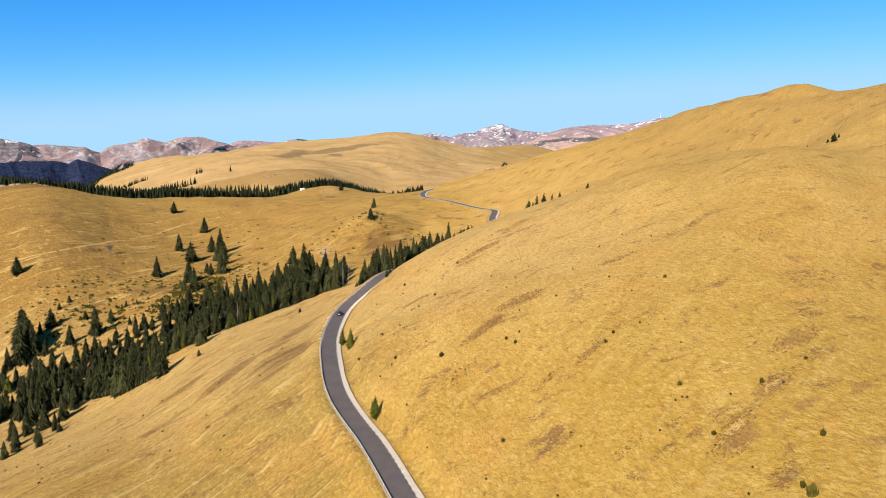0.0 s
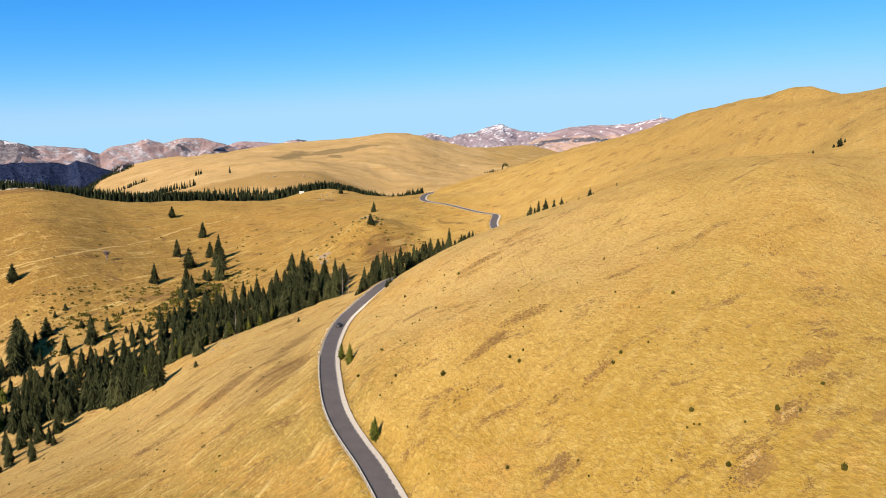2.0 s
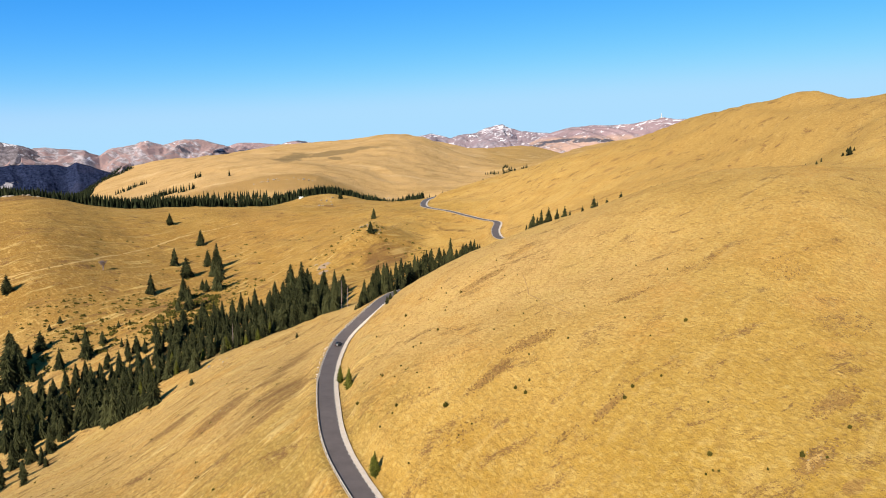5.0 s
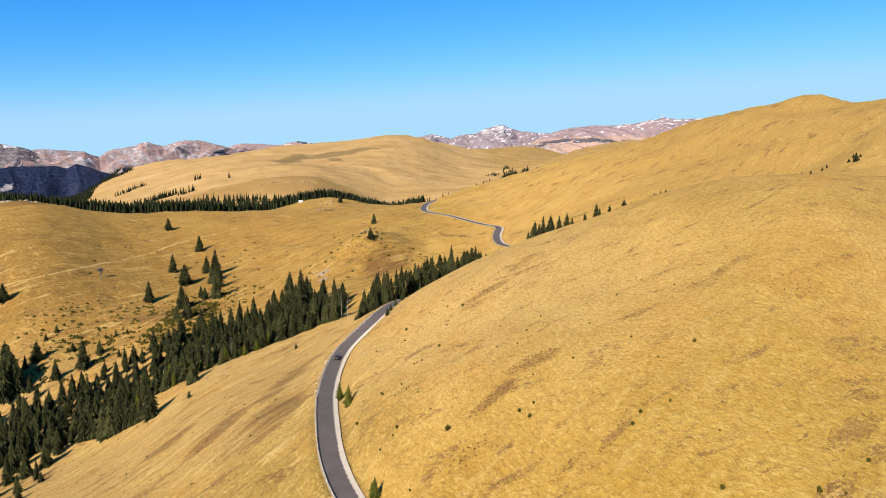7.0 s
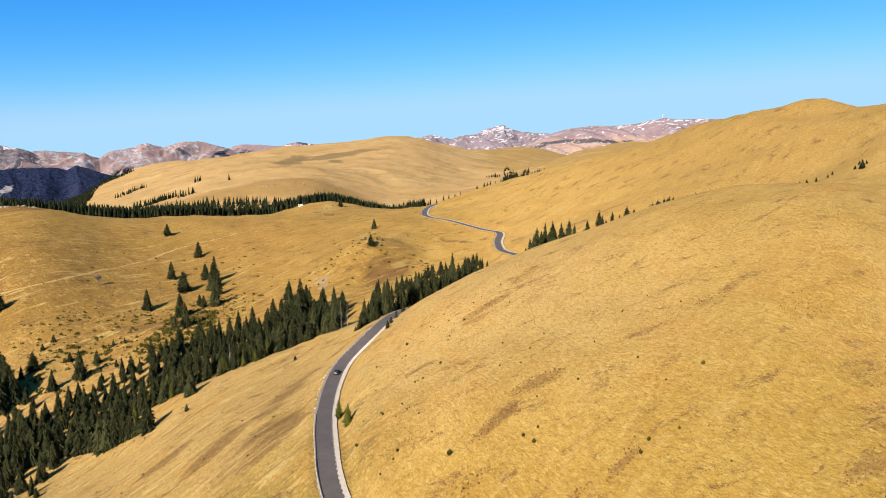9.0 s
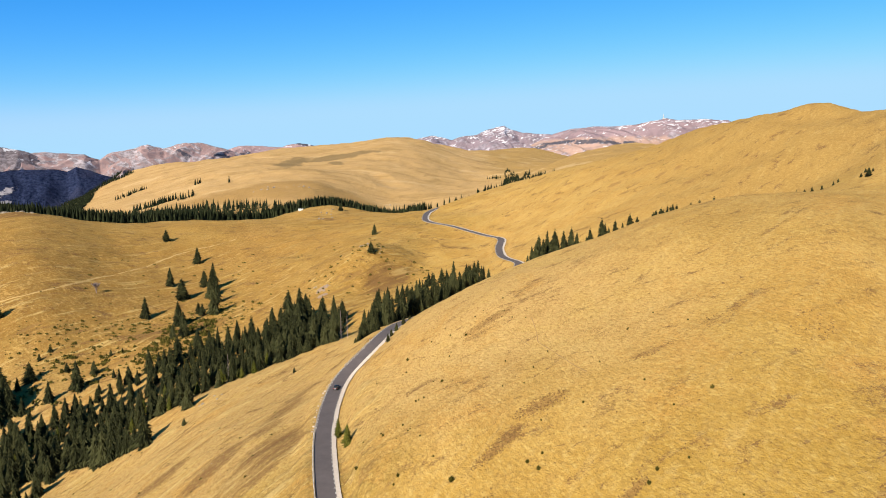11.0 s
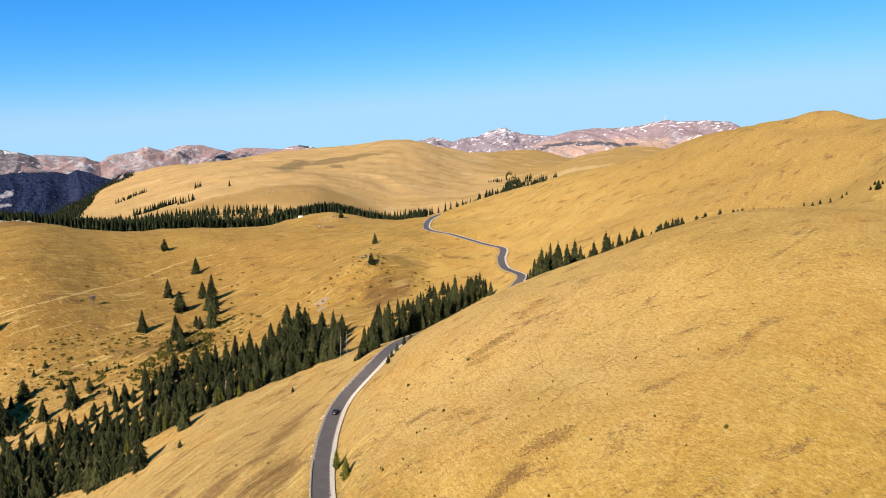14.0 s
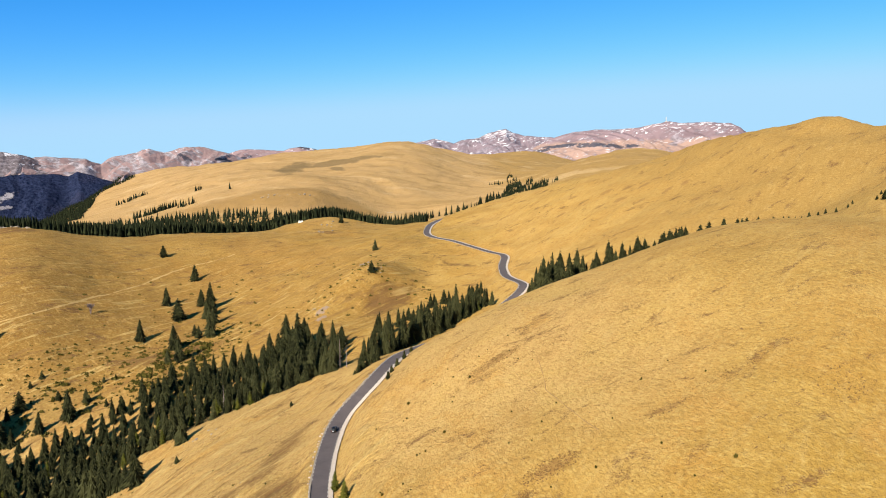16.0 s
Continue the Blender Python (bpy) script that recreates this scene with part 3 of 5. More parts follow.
for _o, _s in ((ROAD_HALF - 0.2, 0.0), (-ROAD_HALF + 0.2, 1.25 * int(np.argmin(np.abs(road_xy[:, 1] - 294))))):
    tagged(part("edge_line", dashes("edge_line", _o, 3.0, 1.15, 0.26, _s, _len), PAINT, None), "broken white painted line along the asphalt's edge", "road marking", kind="stuff")


# ---- guard rail ----
def box(bm, x0, x1, y0, y1, z0, z1, m=None):
    r = bmesh.ops.create_cube(bm, size=1.0, matrix=Matrix.LocRotScale(((x0 + x1) / 2, (y0 + y1) / 2, (z0 + z1) / 2), None, (x1 - x0, y1 - y0, z1 - z0)))
    if m:
        bmesh.ops.transform(bm, matrix=m, verts=r["verts"])
    return r["verts"]


def road_index(y):
    return int(np.argmin(np.abs(road_xy[:, 1] - y)))


def guard_rail(first, last, label):
    """Steel beam on posts along the valley side, from one road sample to another."""
    rail = new("guard_rail")
    tagged(rail, label, "guard rail")
    o = -ROAD_HALF - 0.35
    k = np.arange(first, last)
    p = road_xy[k] + road_side[k] * o
    prof = [(0.0, 0.46), (0.05, 0.50), (0.05, 0.56), (0.0, 0.61), (0.05, 0.66), (0.05, 0.72), (0.0, 0.76), (-0.03, 0.61)]
    X = np.stack([p[:, 0] + road_side[k, 0] * a for a, _ in prof], 1)
    Y = np.stack([p[:, 1] + road_side[k, 1] * a for a, _ in prof], 1)
    Z = np.stack([road_z[k] + b for _, b in prof], 1)
    part("beam", grid_mesh("beam", X, Y, Z, closed=True), STEEL, rail, "ribbed galvanised steel beam")
    bm = bmesh.new()
    box(bm, -0.06, 0.06, -0.05, 0.05, -0.4, 0.74)
    bmesh.ops.bevel(bm, geom=bm.edges[:], offset=0.012, segments=1, affect="EDGES")
    me = bpy.data.meshes.new("post")
    bm.to_mesh(me)
    bm.free()
    me.materials.append(STEEL)
    for i in range(first, last, 3):
        q = road_xy[i] + road_side[i] * (o - 0.1)
        post = part("post", me, None, rail)
        post.location = (q[0], q[1], road_z[i])
    return rail


guard_rail(road_index(96), road_index(292), "galvanised steel guard rail on posts beside the road")
guard_rail(road_index(362), road_index(384), "short galvanised steel guard rail at the bend of the road")

# ---- edge stones ----
_bm = bmesh.new()
bmesh.ops.create_icosphere(_bm, subdivisions=1, radius=0.42)
for _v in _bm.verts:
    _v.co = Vector((_v.co.x * 1.25, _v.co.y * 0.8, _v.co.z * 0.75)) * (0.8 + 0.4 * noise.random())
_stone = bpy.data.meshes.new("edge_stone")
_bm.to_mesh(_stone)
_bm.free()
_stone.materials.append(CONCRETE)
_rng = random.Random(3)
for _i in range(road_index(292), road_index(352), 2):
    if _rng.random() < 0.75:
        _q = road_xy[_i] + road_side[_i] * (-ROAD_HALF - 0.9 - 0.5 * _rng.random())
        _o = tagged(new("edge_stone", _stone), "pale rough stone on the road's verge", "stone", "stones along the verge")
        _s = 0.55 + 0.5 * _rng.random()
        _o.matrix_basis = Matrix.LocRotScale((_q[0], _q[1], height(*_q) + 0.18 * _s), Euler((0, 0, 6.28 * _rng.random())), (_s, _s, _s))


# ---- mountains ----
def profile(points):
    a = np.array(points, float)
    return lambda az: np.interp(az, a[:, 0], a[:, 1])


def mountain(name, crest, near, far, foot, rough, seed, label, mat, bow=1.0, skew=0.5, cols=420, rows=60):
    """A range from its foot to its crest line (azimuth in degrees, height), cut into slanting spurs and gullies."""
    az = np.linspace(crest[0][0], crest[-1][0], cols)
    u = np.r_[np.linspace(0, 1, rows), 1.03, 1.07]
    U, A = np.meshgrid(u, az, indexing="ij")
    d = near + (far - near) * U
    x, y = d * np.sin(np.radians(A)), d * np.cos(np.radians(A))
    top = profile(crest)(A) - 9.0
    shape = np.where(U <= 1, U ** bow, 1 - (U - 1) * 2.2)
    lane = np.radians(A) * far + skew * (far - d) + 90 * fractal(x, y, 420, 2)
    big = 0.75 - np.abs(fractal(lane + seed * 911, d * 0.18 + seed * 71, 240, 4, 0.5)) * 1.5
    small = 0.4 - np.abs(fractal(lane * 1.1 + seed * 37, d * 0.35, 105, 4, 0.55))
    body = np.clip(U / 0.12, 0, 1) * np.clip((1 - U) / 0.30, 0, 1) ** 0.8
    z = foot + (top - foot) * shape + rough * body * (big - 0.3 + 0.38 * small)
    z += (2.4 + 0.05 * rough * body) * fractal(x, y + seed, 60, 4, 0.6)
    ob = part(name, grid_mesh(name, x, y, z), mat, None)
    return tagged(ob, label, "mountain", kind="structure")


CREST_SHOULDER = [(-44, 300), (-38.17, 286), (-35.15, 275), (-32.5, 256), (-30.64, 241), (-30.01, 233), (-29.04, 217), (-28.4, 192), (-27.75, 173), (-27.26, 142), (-26.77, 122), (-25.39, 96), (-23.27, 42), (-20.32, -21)]
CREST_WOODED = [(-46, 175), (-38.26, 161), (-33.79, 136), (-30.72, 126), (-29.41, 135), (-27.41, 133), (-26.81, 123), (-26.2, 143), (-25.62, 132), (-24.72, 109), (-23.41, 80), (-20.28, 21)]
CREST_PINK = [(-36, 172), (-32.6, 179), (-30.07, 195), (-29.07, 213), (-28.67, 221), (-28.07, 224), (-27.39, 218), (-25.67, 212), (-25.33, 197), (-24.74, 184), (-24.25, 212), (-23.88, 224), (-23.15, 233), (-22.41, 245), (-22.03, 261), (-21.58, 267), (-21.1, 255), (-20.54, 245), (-20.16, 251), (-19.58, 267), (-19.07, 277), (-18.22, 277), (-17.45, 267), (-16.86, 254), (-16.08, 234), (-15.29, 212), (-13.49, 168), (-11.45, 117)]
CREST_BACK = [(-19.07, 175), (-17.49, 219), (-16.49, 239), (-15.88, 253), (-15.28, 267), (-14.26, 270), (-13.04, 263), (-12.22, 259), (-11.81, 273), (-10.97, 285), (-10.14, 272), (-9.31, 257), (-8.04, 262), (-6.98, 256), (-5.91, 266), (-4.63, 247), (-2.92, 199)]
CREST_MASSIF = [(-6.37, 147), (-4.2, 247), (-3.12, 286), (-2.04, 307), (-0.96, 327), (-0.1, 312), (0.54, 297), (1.19, 318), (2.48, 328), (3.13, 356), (3.98, 376), (4.54, 383), (5.05, 360), (5.91, 338), (6.76, 330), (8.03, 324), (9.08, 301), (10.75, 253), (13.24, 182)]
CREST_PLATEAU = [(3.98, 138), (5.69, 211), (7.18, 278), (7.81, 304), (8.65, 323), (9.49, 342), (11.15, 356), (13.2, 359), (14.41, 364), (15.4, 381), (16.39, 396), (17.18, 384), (19.11, 386), (20.63, 372), (21.19, 355), (21.57, 326), (22.51, 279), (24.7, 206), (28.19, 116), (40, 60)]
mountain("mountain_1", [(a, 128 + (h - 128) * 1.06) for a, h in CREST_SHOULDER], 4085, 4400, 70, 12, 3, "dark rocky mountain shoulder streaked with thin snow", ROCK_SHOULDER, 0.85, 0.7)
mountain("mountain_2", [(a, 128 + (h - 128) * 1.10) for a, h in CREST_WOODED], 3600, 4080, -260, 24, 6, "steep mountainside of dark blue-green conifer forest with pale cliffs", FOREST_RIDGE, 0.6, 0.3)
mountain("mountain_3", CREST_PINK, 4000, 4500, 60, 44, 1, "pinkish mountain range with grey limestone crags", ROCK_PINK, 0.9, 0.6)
mountain("mountain_4", CREST_BACK, 4400, 4850, 120, 30, 8, "low pinkish mountain crest with dark patches", ROCK_BACK, 0.9, 0.5)
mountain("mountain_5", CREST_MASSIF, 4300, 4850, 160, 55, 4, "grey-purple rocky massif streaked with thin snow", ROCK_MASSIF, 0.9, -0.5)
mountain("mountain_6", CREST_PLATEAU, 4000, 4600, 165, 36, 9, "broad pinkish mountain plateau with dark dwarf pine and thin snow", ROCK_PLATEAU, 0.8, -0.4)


# ---- spruces ----
def spruce_meshes(seed, width=0.2, levels=17, per=9, droop=0.35, gaps=0.12, base=0.05):
    """Trunk and crown of a spruce one metre high: whorls of drooping sprays on a tapered stem."""
    rng = random.Random(seed)
    v, f = [], []
    for k in range(levels):
        t = (k + rng.uniform(-0.2, 0.2)) / levels
        t = max(0.0, min(0.97, t))
        z = base + (1 - base) * t
        reach = width * (1 - t) ** 0.66 * (0.55 + 0.45 * min(1.0, t / 0.12 + 0.4)) + 0.008
        n = max(4, int(per * (1 - 0.45 * t)))
        turn = rng.random() * 6.28
        z0 = z
        for b in range(n):
            z = z0
            if rng.random() < gaps:
                continue
            a = turn + 6.283 * (b + rng.uniform(-0.3, 0.3)) / n
            L = reach * (0.62 + 0.5 * rng.random()) * (1 + 0.22 * math.sin(3 * a + 9 * t + seed))
            w = L * rng.uniform(0.11, 0.21) + 0.004
            dz = -L * droop * rng.uniform(0.6, 1.3)
            c, s = math.cos(a), math.sin(a)
            def at(r, q, h):
                return (c * r - s * q, s * r + c * q, z + h)
            i = len(v)
            z += rng.uniform(-2.6, 2.6) / levels
            v += [at(0, 0, 0.022), at(L * 0.5, w, dz * 0.45), at(L * 0.5, -w, dz * 0.45), at(L * 0.55, 0, dz * 0.25 + 0.012), at(L, 0, dz)]
            f += [(i, i + 3, i + 1), (i, i + 2, i + 3), (i + 3, i + 4, i + 1), (i + 3, i + 2, i + 4)]
    # dense heart of the crown
    m = 7
    rings = [(base + 0.02, width * 0.5), (0.3, width * 0.5), (0.65, width * 0.27), (0.985, 0.004)]
    i = len(v)
    for z, r in rings:
        for q in range(m):
            a = 6.283 * q / m
            rr = r * rng.uniform(0.75, 1.2)
            v.append((rr * math.cos(a), rr * math.sin(a), z))
    for k in range(len(rings) - 1):
        for q in range(m):
            p = (q + 1) % m
            f.append((i + k * m + q, i + k * m + p, i + (k + 1) * m + p, i + (k + 1) * m + q))
    crown = mesh_of("crown", v, f)
    tv, tf = [], []
    for z, r in ((-0.06, 0.02), (0.3, 0.014), (0.97, 0.002)):
        for q in range(6):
            tv.append((r * math.cos(q * 1.047), r * math.sin(q * 1.047), z))
    for k in range(2):
        for q in range(6):
            p = (q + 1) % 6
            tf.append((k * 6 + q, k * 6 + p, k * 6 + 6 + p, k * 6 + 6 + q))
    return mesh_of("trunk", tv, tf, True), crown


KINDS = [
    spruce_meshes(11, 0.28, 40, 21, 0.5, 0.2),
    spruce_meshes(12, 0.34, 38, 23, 0.4, 0.2),
    spruce_meshes(13, 0.24, 42, 19, 0.6, 0.24),
    spruce_meshes(14, 0.46, 30, 26, 0.2, 0.16, 0.02),
    spruce_meshes(15, 0.30, 34, 16, 0.6, 0.36),
]
for _t, _c in KINDS:
    _t.materials.append(BARK)
    _c.materials.append(NEEDLES)
KINDS.append(spruce_meshes(16, 0.30, 30, 20, 0.15, 0.1, 0.0))
KINDS[5][0].materials.append(BARK)
KINDS[5][1].materials.append(NEEDLES_YOUNG)
_patterns = []
for _t, _c in KINDS:
    _patterns.append((_t, _c))


def spruce(kind, x, y, h, label, group, wide=1.0, z=None):
    """One tree with its trunk and crown, standing on the land."""
    t, c = _patterns[kind]
    tree = new("spruce")
    part("trunk", t, None, tree)
    part("crown", c, None, tree)
    tagged(tree, label, "tree", group)
    z = height(x, y) if z is None else z
    tree.matrix_basis = Matrix.LocRotScale((x, y, z), Euler((0, 0, (x * 7.1 + y * 3.3) % 6.28)), (h * wide, h * wide, h))
    return tree


def inside(poly, n, seed, gap):
    """Scattered plan places in a polygon, no two nearer than gap."""
    rng = np.random.default_rng(seed)
    p = np.array(poly, float)
    lo, hi = p.min(0), p.max(0)
    c = rng.uniform(lo, hi, (n * 12 + 200, 2))
    ok = np.zeros(len(c), bool)
    for (ax, ay), (bx, by) in zip(p, np.roll(p, -1, 0)):
        if ay != by:
            ok ^= ((ay > c[:, 1]) != (by > c[:, 1])) & (c[:, 0] < (bx - ax) * (c[:, 1] - ay) / (by - ay) + ax)
    cells, out = {}, []
    for x, y in c[ok].tolist():
        i, j = int(x // gap), int(y // gap)
        if all((x - a) ** 2 + (y - b) ** 2 > gap * gap for u in (i - 1, i, i + 1) for v in (j - 1, j, j + 1) for a, b in cells.get((u, v), ())):
            cells.setdefault((i, j), []).append((x, y))
            out.append((x, y))
            if len(out) == n:
                break
    return out


def stand(poly, n, seed, gap, h0, h1, label, group, kinds=(0, 1, 2, 4)):
    """Single spruces in a polygon."""
    rng = random.Random(seed + 100)
    places = inside(poly, n, seed, gap)
    for (x, y), z in zip(places, heights(places)):
        h = h0 + (h1 - h0) * rng.random() ** 1.4
        spruce(rng.choice(kinds), x, y, h, label, group, rng.uniform(0.78, 1.05), float(z))


def thicket(name, polys, seed, label, kinds=(0, 1, 2, 4), mat=None):
    """Spruces too close to be told apart, in one mesh."""
    rng = random.Random(seed)
    vs, fs, base = [], [], 0
    for poly, n, gap, h0, h1 in polys:
        places = inside(poly, n, seed, gap)
        for (x, y), z in zip(places, heights(places)):
            me = KINDS[rng.choice(kinds)][1]
            co = np.empty(len(me.vertices) * 3, np.float32)
            me.vertices.foreach_get("co", co)
            h, a, w = h0 + (h1 - h0) * rng.random() ** 1.4, rng.random() * 6.28, rng.uniform(0.78, 1.05)
            q = co.reshape(-1, 3)
            c, s = math.cos(a), math.sin(a)
            vs.append(np.c_[x + h * w * (c * q[:, 0] - s * q[:, 1]), y + h * w * (s * q[:, 0] + c * q[:, 1]), z + h * q[:, 2]])
            fs += [tuple(i + base for i in f.vertices) for f in me.polygons]
            base += len(q)
    ob = part(name, mesh_of(name, np.vstack(vs).tolist(), fs), mat or NEEDLES, None)
    return tagged(ob, label, "woods", kind="stuff")


GULLY = "tall dark green spruce in the gully wood"
stand([(-232, 392), (-190, 410), (-160, 420), (-135, 430), (-112, 440), (-116, 462), (-160, 450), (-200, 435), (-240, 425)], 70, 1, 4.6, 9, 15.5, GULLY, "spruces in the gully")
stand([(-290, 350), (-250, 372), (-225, 392), (-240, 432), (-270, 440), (-320, 400)], 30, 6, 5.5, 9, 16, GULLY, "spruces in the gully")
stand([(-252, 374), (-205, 392), (-178, 404), (-200, 432), (-245, 430)], 34, 9, 5.0, 8, 15, GULLY, "spruces in the gully")
stand([(-112, 440), (-90, 446), (-66, 450), (-66, 475), (-116, 470)], 40, 2, 4.4, 10.5, 17.5, GULLY, "spruces in the gully")
stand([(-54, 450), (-30, 474), (0, 520), (30, 560), (22, 575), (-10, 555), (-50, 490)], 38, 3, 4.0, 8, 14, GULLY, "spruces in the gully")
thicket("gully_wood", [
    ([(-116, 462), (-160, 450), (-200, 435), (-236, 428), (-200, 470), (-160, 505), (-122, 500)], 105, 4.8, 8, 16),
    ([(-66, 475), (-116, 468), (-122, 500), (-100, 525), (-66, 505)], 55, 4.5, 10, 17),
    ([(22, 575), (-10, 555), (-50, 490), (-52, 525), (-10, 585), (24, 596)], 26, 4.5, 8, 12),
], 31, "dense dark green spruce wood filling the gully")
spruce(2, -95, 500, 27, GULLY, "spruces in the gully")
spruce(0, -104, 508, 25, GULLY, "spruces in the gully")
thicket("young_spruce_growth", [
    ([(-290, 350), (-250, 372), (-190, 404), (-112, 436), (-66, 446), (-66, 480), (-112, 470), (-160, 455), (-240, 432), (-300, 410)], 62, 5.2, 4, 9),
    ([(-52, 450), (-30, 474), (0, 520), (30, 560), (22, 575), (-10, 555), (-50, 490)], 32, 4.0, 4, 7.5),
], 33, "young light olive-green spruces along the edge of the gully wood", (1, 5), NEEDLES_YOUNG)
PASTURE_TREES = [
    (3, -284, 778, 11.1),
    (1, -233, 718, 14.6),
    (0, -235, 653, 15.5),
    (3, -213, 619, 16.6),
    (1, -206, 653, 13.8),
    (2, -192, 626, 17.6),
    (2, -196, 646, 22.1),
    (2, -175, 578, 21.5),
    (1, -191, 620, 13.0),
    (2, -181, 607, 17.9),
    (1, -188, 582, 8.2),
    (1, -183, 576, 9.0),
    (4, -224, 572, 16.0),
    (0, -193, 554, 17.5),
    (0, -182, 533, 16.8),
    (1, -189, 531, 9.3),
    (3, -319, 547, 12.8),
    (3, -61, 622, 8.8),
    (1, -71, 757, 10.2),
    (3, -135, 979, 9.6),
]
for _k, _x, _y, _h in PASTURE_TREES:
    spruce(_k, _x, _y, _h, "lone dark green spruce on the golden pasture", "spruces on the pasture")
MOUTH_TREES = [
    (0, -48, 449, 13.1),
    (1, -43, 452, 16.2),
    (0, -37, 458, 20.5),
    (2, -34, 474, 17.7),
    (0, -28, 482, 22.5),
    (1, -24, 494, 18.5),
    (0, -20, 500, 22.5),
    (1, -14, 506, 22.0),
    (0, -9, 510, 23.5),
    (1, -3, 517, 16.0),
    (2, 4, 532, 25.0),
    (1, 11, 540, 14.3),
    (1, 18, 549, 14.5),
    (0, 24, 553, 12.9),
    (1, 29, 552, 9.6),
]
for _k, _x, _y, _h in MOUTH_TREES:
    spruce(_k, _x, _y, _h, "tall dark spruce below the road where the gully opens", "spruces at the gully's mouth", 0.78)
VALLEY_TREES = [
    (3, -257, 475, 11.8),
    (0, -225, 469, 17.6),
    (1, -223, 487, 8.8),
    (3, -240, 487, 5.7),
    (4, -236, 457, 12.8),
    (4, -260, 467, 8.1),
    (0, -261, 452, 24.5),
    (1, -254, 448, 17.6),
    (3, -260, 506, 4.7),
    (1, -262, 496, 4.6),
    (3, -222, 509, 3.7),
    (0, -216, 448, 12.8),
    (4, -208, 481, 5.5),
    (1, -210, 465, 6.2),
    (0, -259, 442, 23.4),
    (1, -257, 449, 22.0),
    (1, -265, 456, 24.7),
    (4, -247, 448, 10.1),
    (4, -240, 443, 7.6),
    (3, -248, 438, 6.1),
]
for _k, _x, _y, _h in VALLEY_TREES:
    spruce(_k, _x, _y, _h, "dark green spruce above the gully with a long shadow", "spruces above the gully")
LOWER_TREES = [
    (0, -203, 338, 11.0),
    (1, -204, 330, 8.6),
    (3, -189, 333, 6.0),
    (1, -197, 346, 9.0),
    (0, -211, 351, 12.0),
    (4, -219, 362, 13.0),
    (0, -217, 377, 16.8),
    (1, -206, 369, 13.8),
    (4, -197, 362, 9.6),
    (0, -213, 365, 14.4),
    (1, -200, 376, 13.1),
    (0, -200, 388, 14.1),
    (2, -219, 388, 20.6),
    (0, -229, 389, 23.0),
    (1, -197, 399, 12.3),
    (3, -191, 355, 5.0),
    (2, -209, 399, 19.0),
    (0, -215, 395, 20.1),
]
for _k, _x, _y, _h in LOWER_TREES:
    spruce(_k, _x, _y, _h, "tall dark spruce at the lower end of the gully", "spruces in the gully", 0.8)
EDGE_TREES = [
    (0, -157, 389, 11.3),
    (4, -161, 390, 14.7),
    (1, -168, 399, 14.8),
    (4, -165, 391, 13.6),
    (1, -173, 400, 17.0),
    (0, -170, 392, 17.0),
    (1, -177, 400, 17.0),
    (4, -174, 391, 17.0),
    (1, -181, 400, 17.0),
    (4, -178, 391, 17.0),
    (4, -186, 398, 17.0),
    (4, -191, 397, 17.0),
    (0, -196, 399, 17.0),
    (1, -137, 410, 12.8),
    (1, -150, 384, 16.7),
    (3, -130, 384, 3.4),
    (3, -81, 411, 2.5),
    (1, -28, 365, 3.8),
    (3, -27, 373, 3.1),
    (1, -25, 379, 3.7),
    (1, -22, 386, 4.0),
    (3, -21, 429, 3.6),
    (1, -8, 508, 8.6),
    (1, -8, 520, 7.4),
    (3, 2, 518, 2.9),
]
for _k, _x, _y, _h in EDGE_TREES:
    spruce(_k, _x, _y, _h, "spruce standing at the edge of the grassy slope", "spruces at the slope's edge")
YOUNG_TREES = [
    (5, -40, 287, 6.4),
    (5, -35, 274, 7.3),
    (5, -20, 211, 6.5),
    (5, -21, 214, 3.8),
]
for _k, _x, _y, _h in YOUNG_TREES:
    spruce(_k, _x, _y, _h, "young olive-green spruce beside the road's gutter", "young spruces by the road")
ROADSIDE_TREES = [
    (1, -48, 422, 4.4),
    (0, -44, 430, 6.7),
    (1, -43, 438, 5.3),
    (1, -47, 426, 9.3),
    (0, -40, 434, 10.5),
    (3, -50, 422, 2.5),
]
for _k, _x, _y, _h in ROADSIDE_TREES:
    spruce(_k, _x, _y, _h, "bright green spruce just below the road", "spruces below the road")
HOLLOW_TREES = [
    (1, 53, 538, 10.2),
    (1, 56, 547, 10.9),
    (0, 60, 556, 13.7),
    (1, 61, 540, 19.8),
    (1, 64, 549, 20.6),
    (0, 65, 533, 21.4),
    (2, 69, 542, 23.6),
    (1, 73, 551, 14.3),
    (1, 73, 535, 23.3),
    (0, 76, 544, 17.2),
    (0, 78, 528, 22.5),
    (1, 81, 536, 14.1),
    (1, 86, 545, 18.7),
    (0, 87, 529, 17.6),
    (4, 91, 537, 8.7),
    (1, 94, 520, 17.6),
    (3, 94, 531, 11.5),
    (1, 100, 538, 8.0),
    (1, 102, 521, 20.3),
    (0, 106, 530, 16.6),
    (1, 105, 514, 12.8),
    (1, 111, 522, 16.3),
    (3, 115, 530, 9.4),
    (0, 114, 514, 12.6),
]
for _k, _x, _y, _h in HOLLOW_TREES:
    spruce(_k, _x, _y, _h, "dark spruce in the hollow behind the grassy dome", "spruces behind the dome", 0.75)
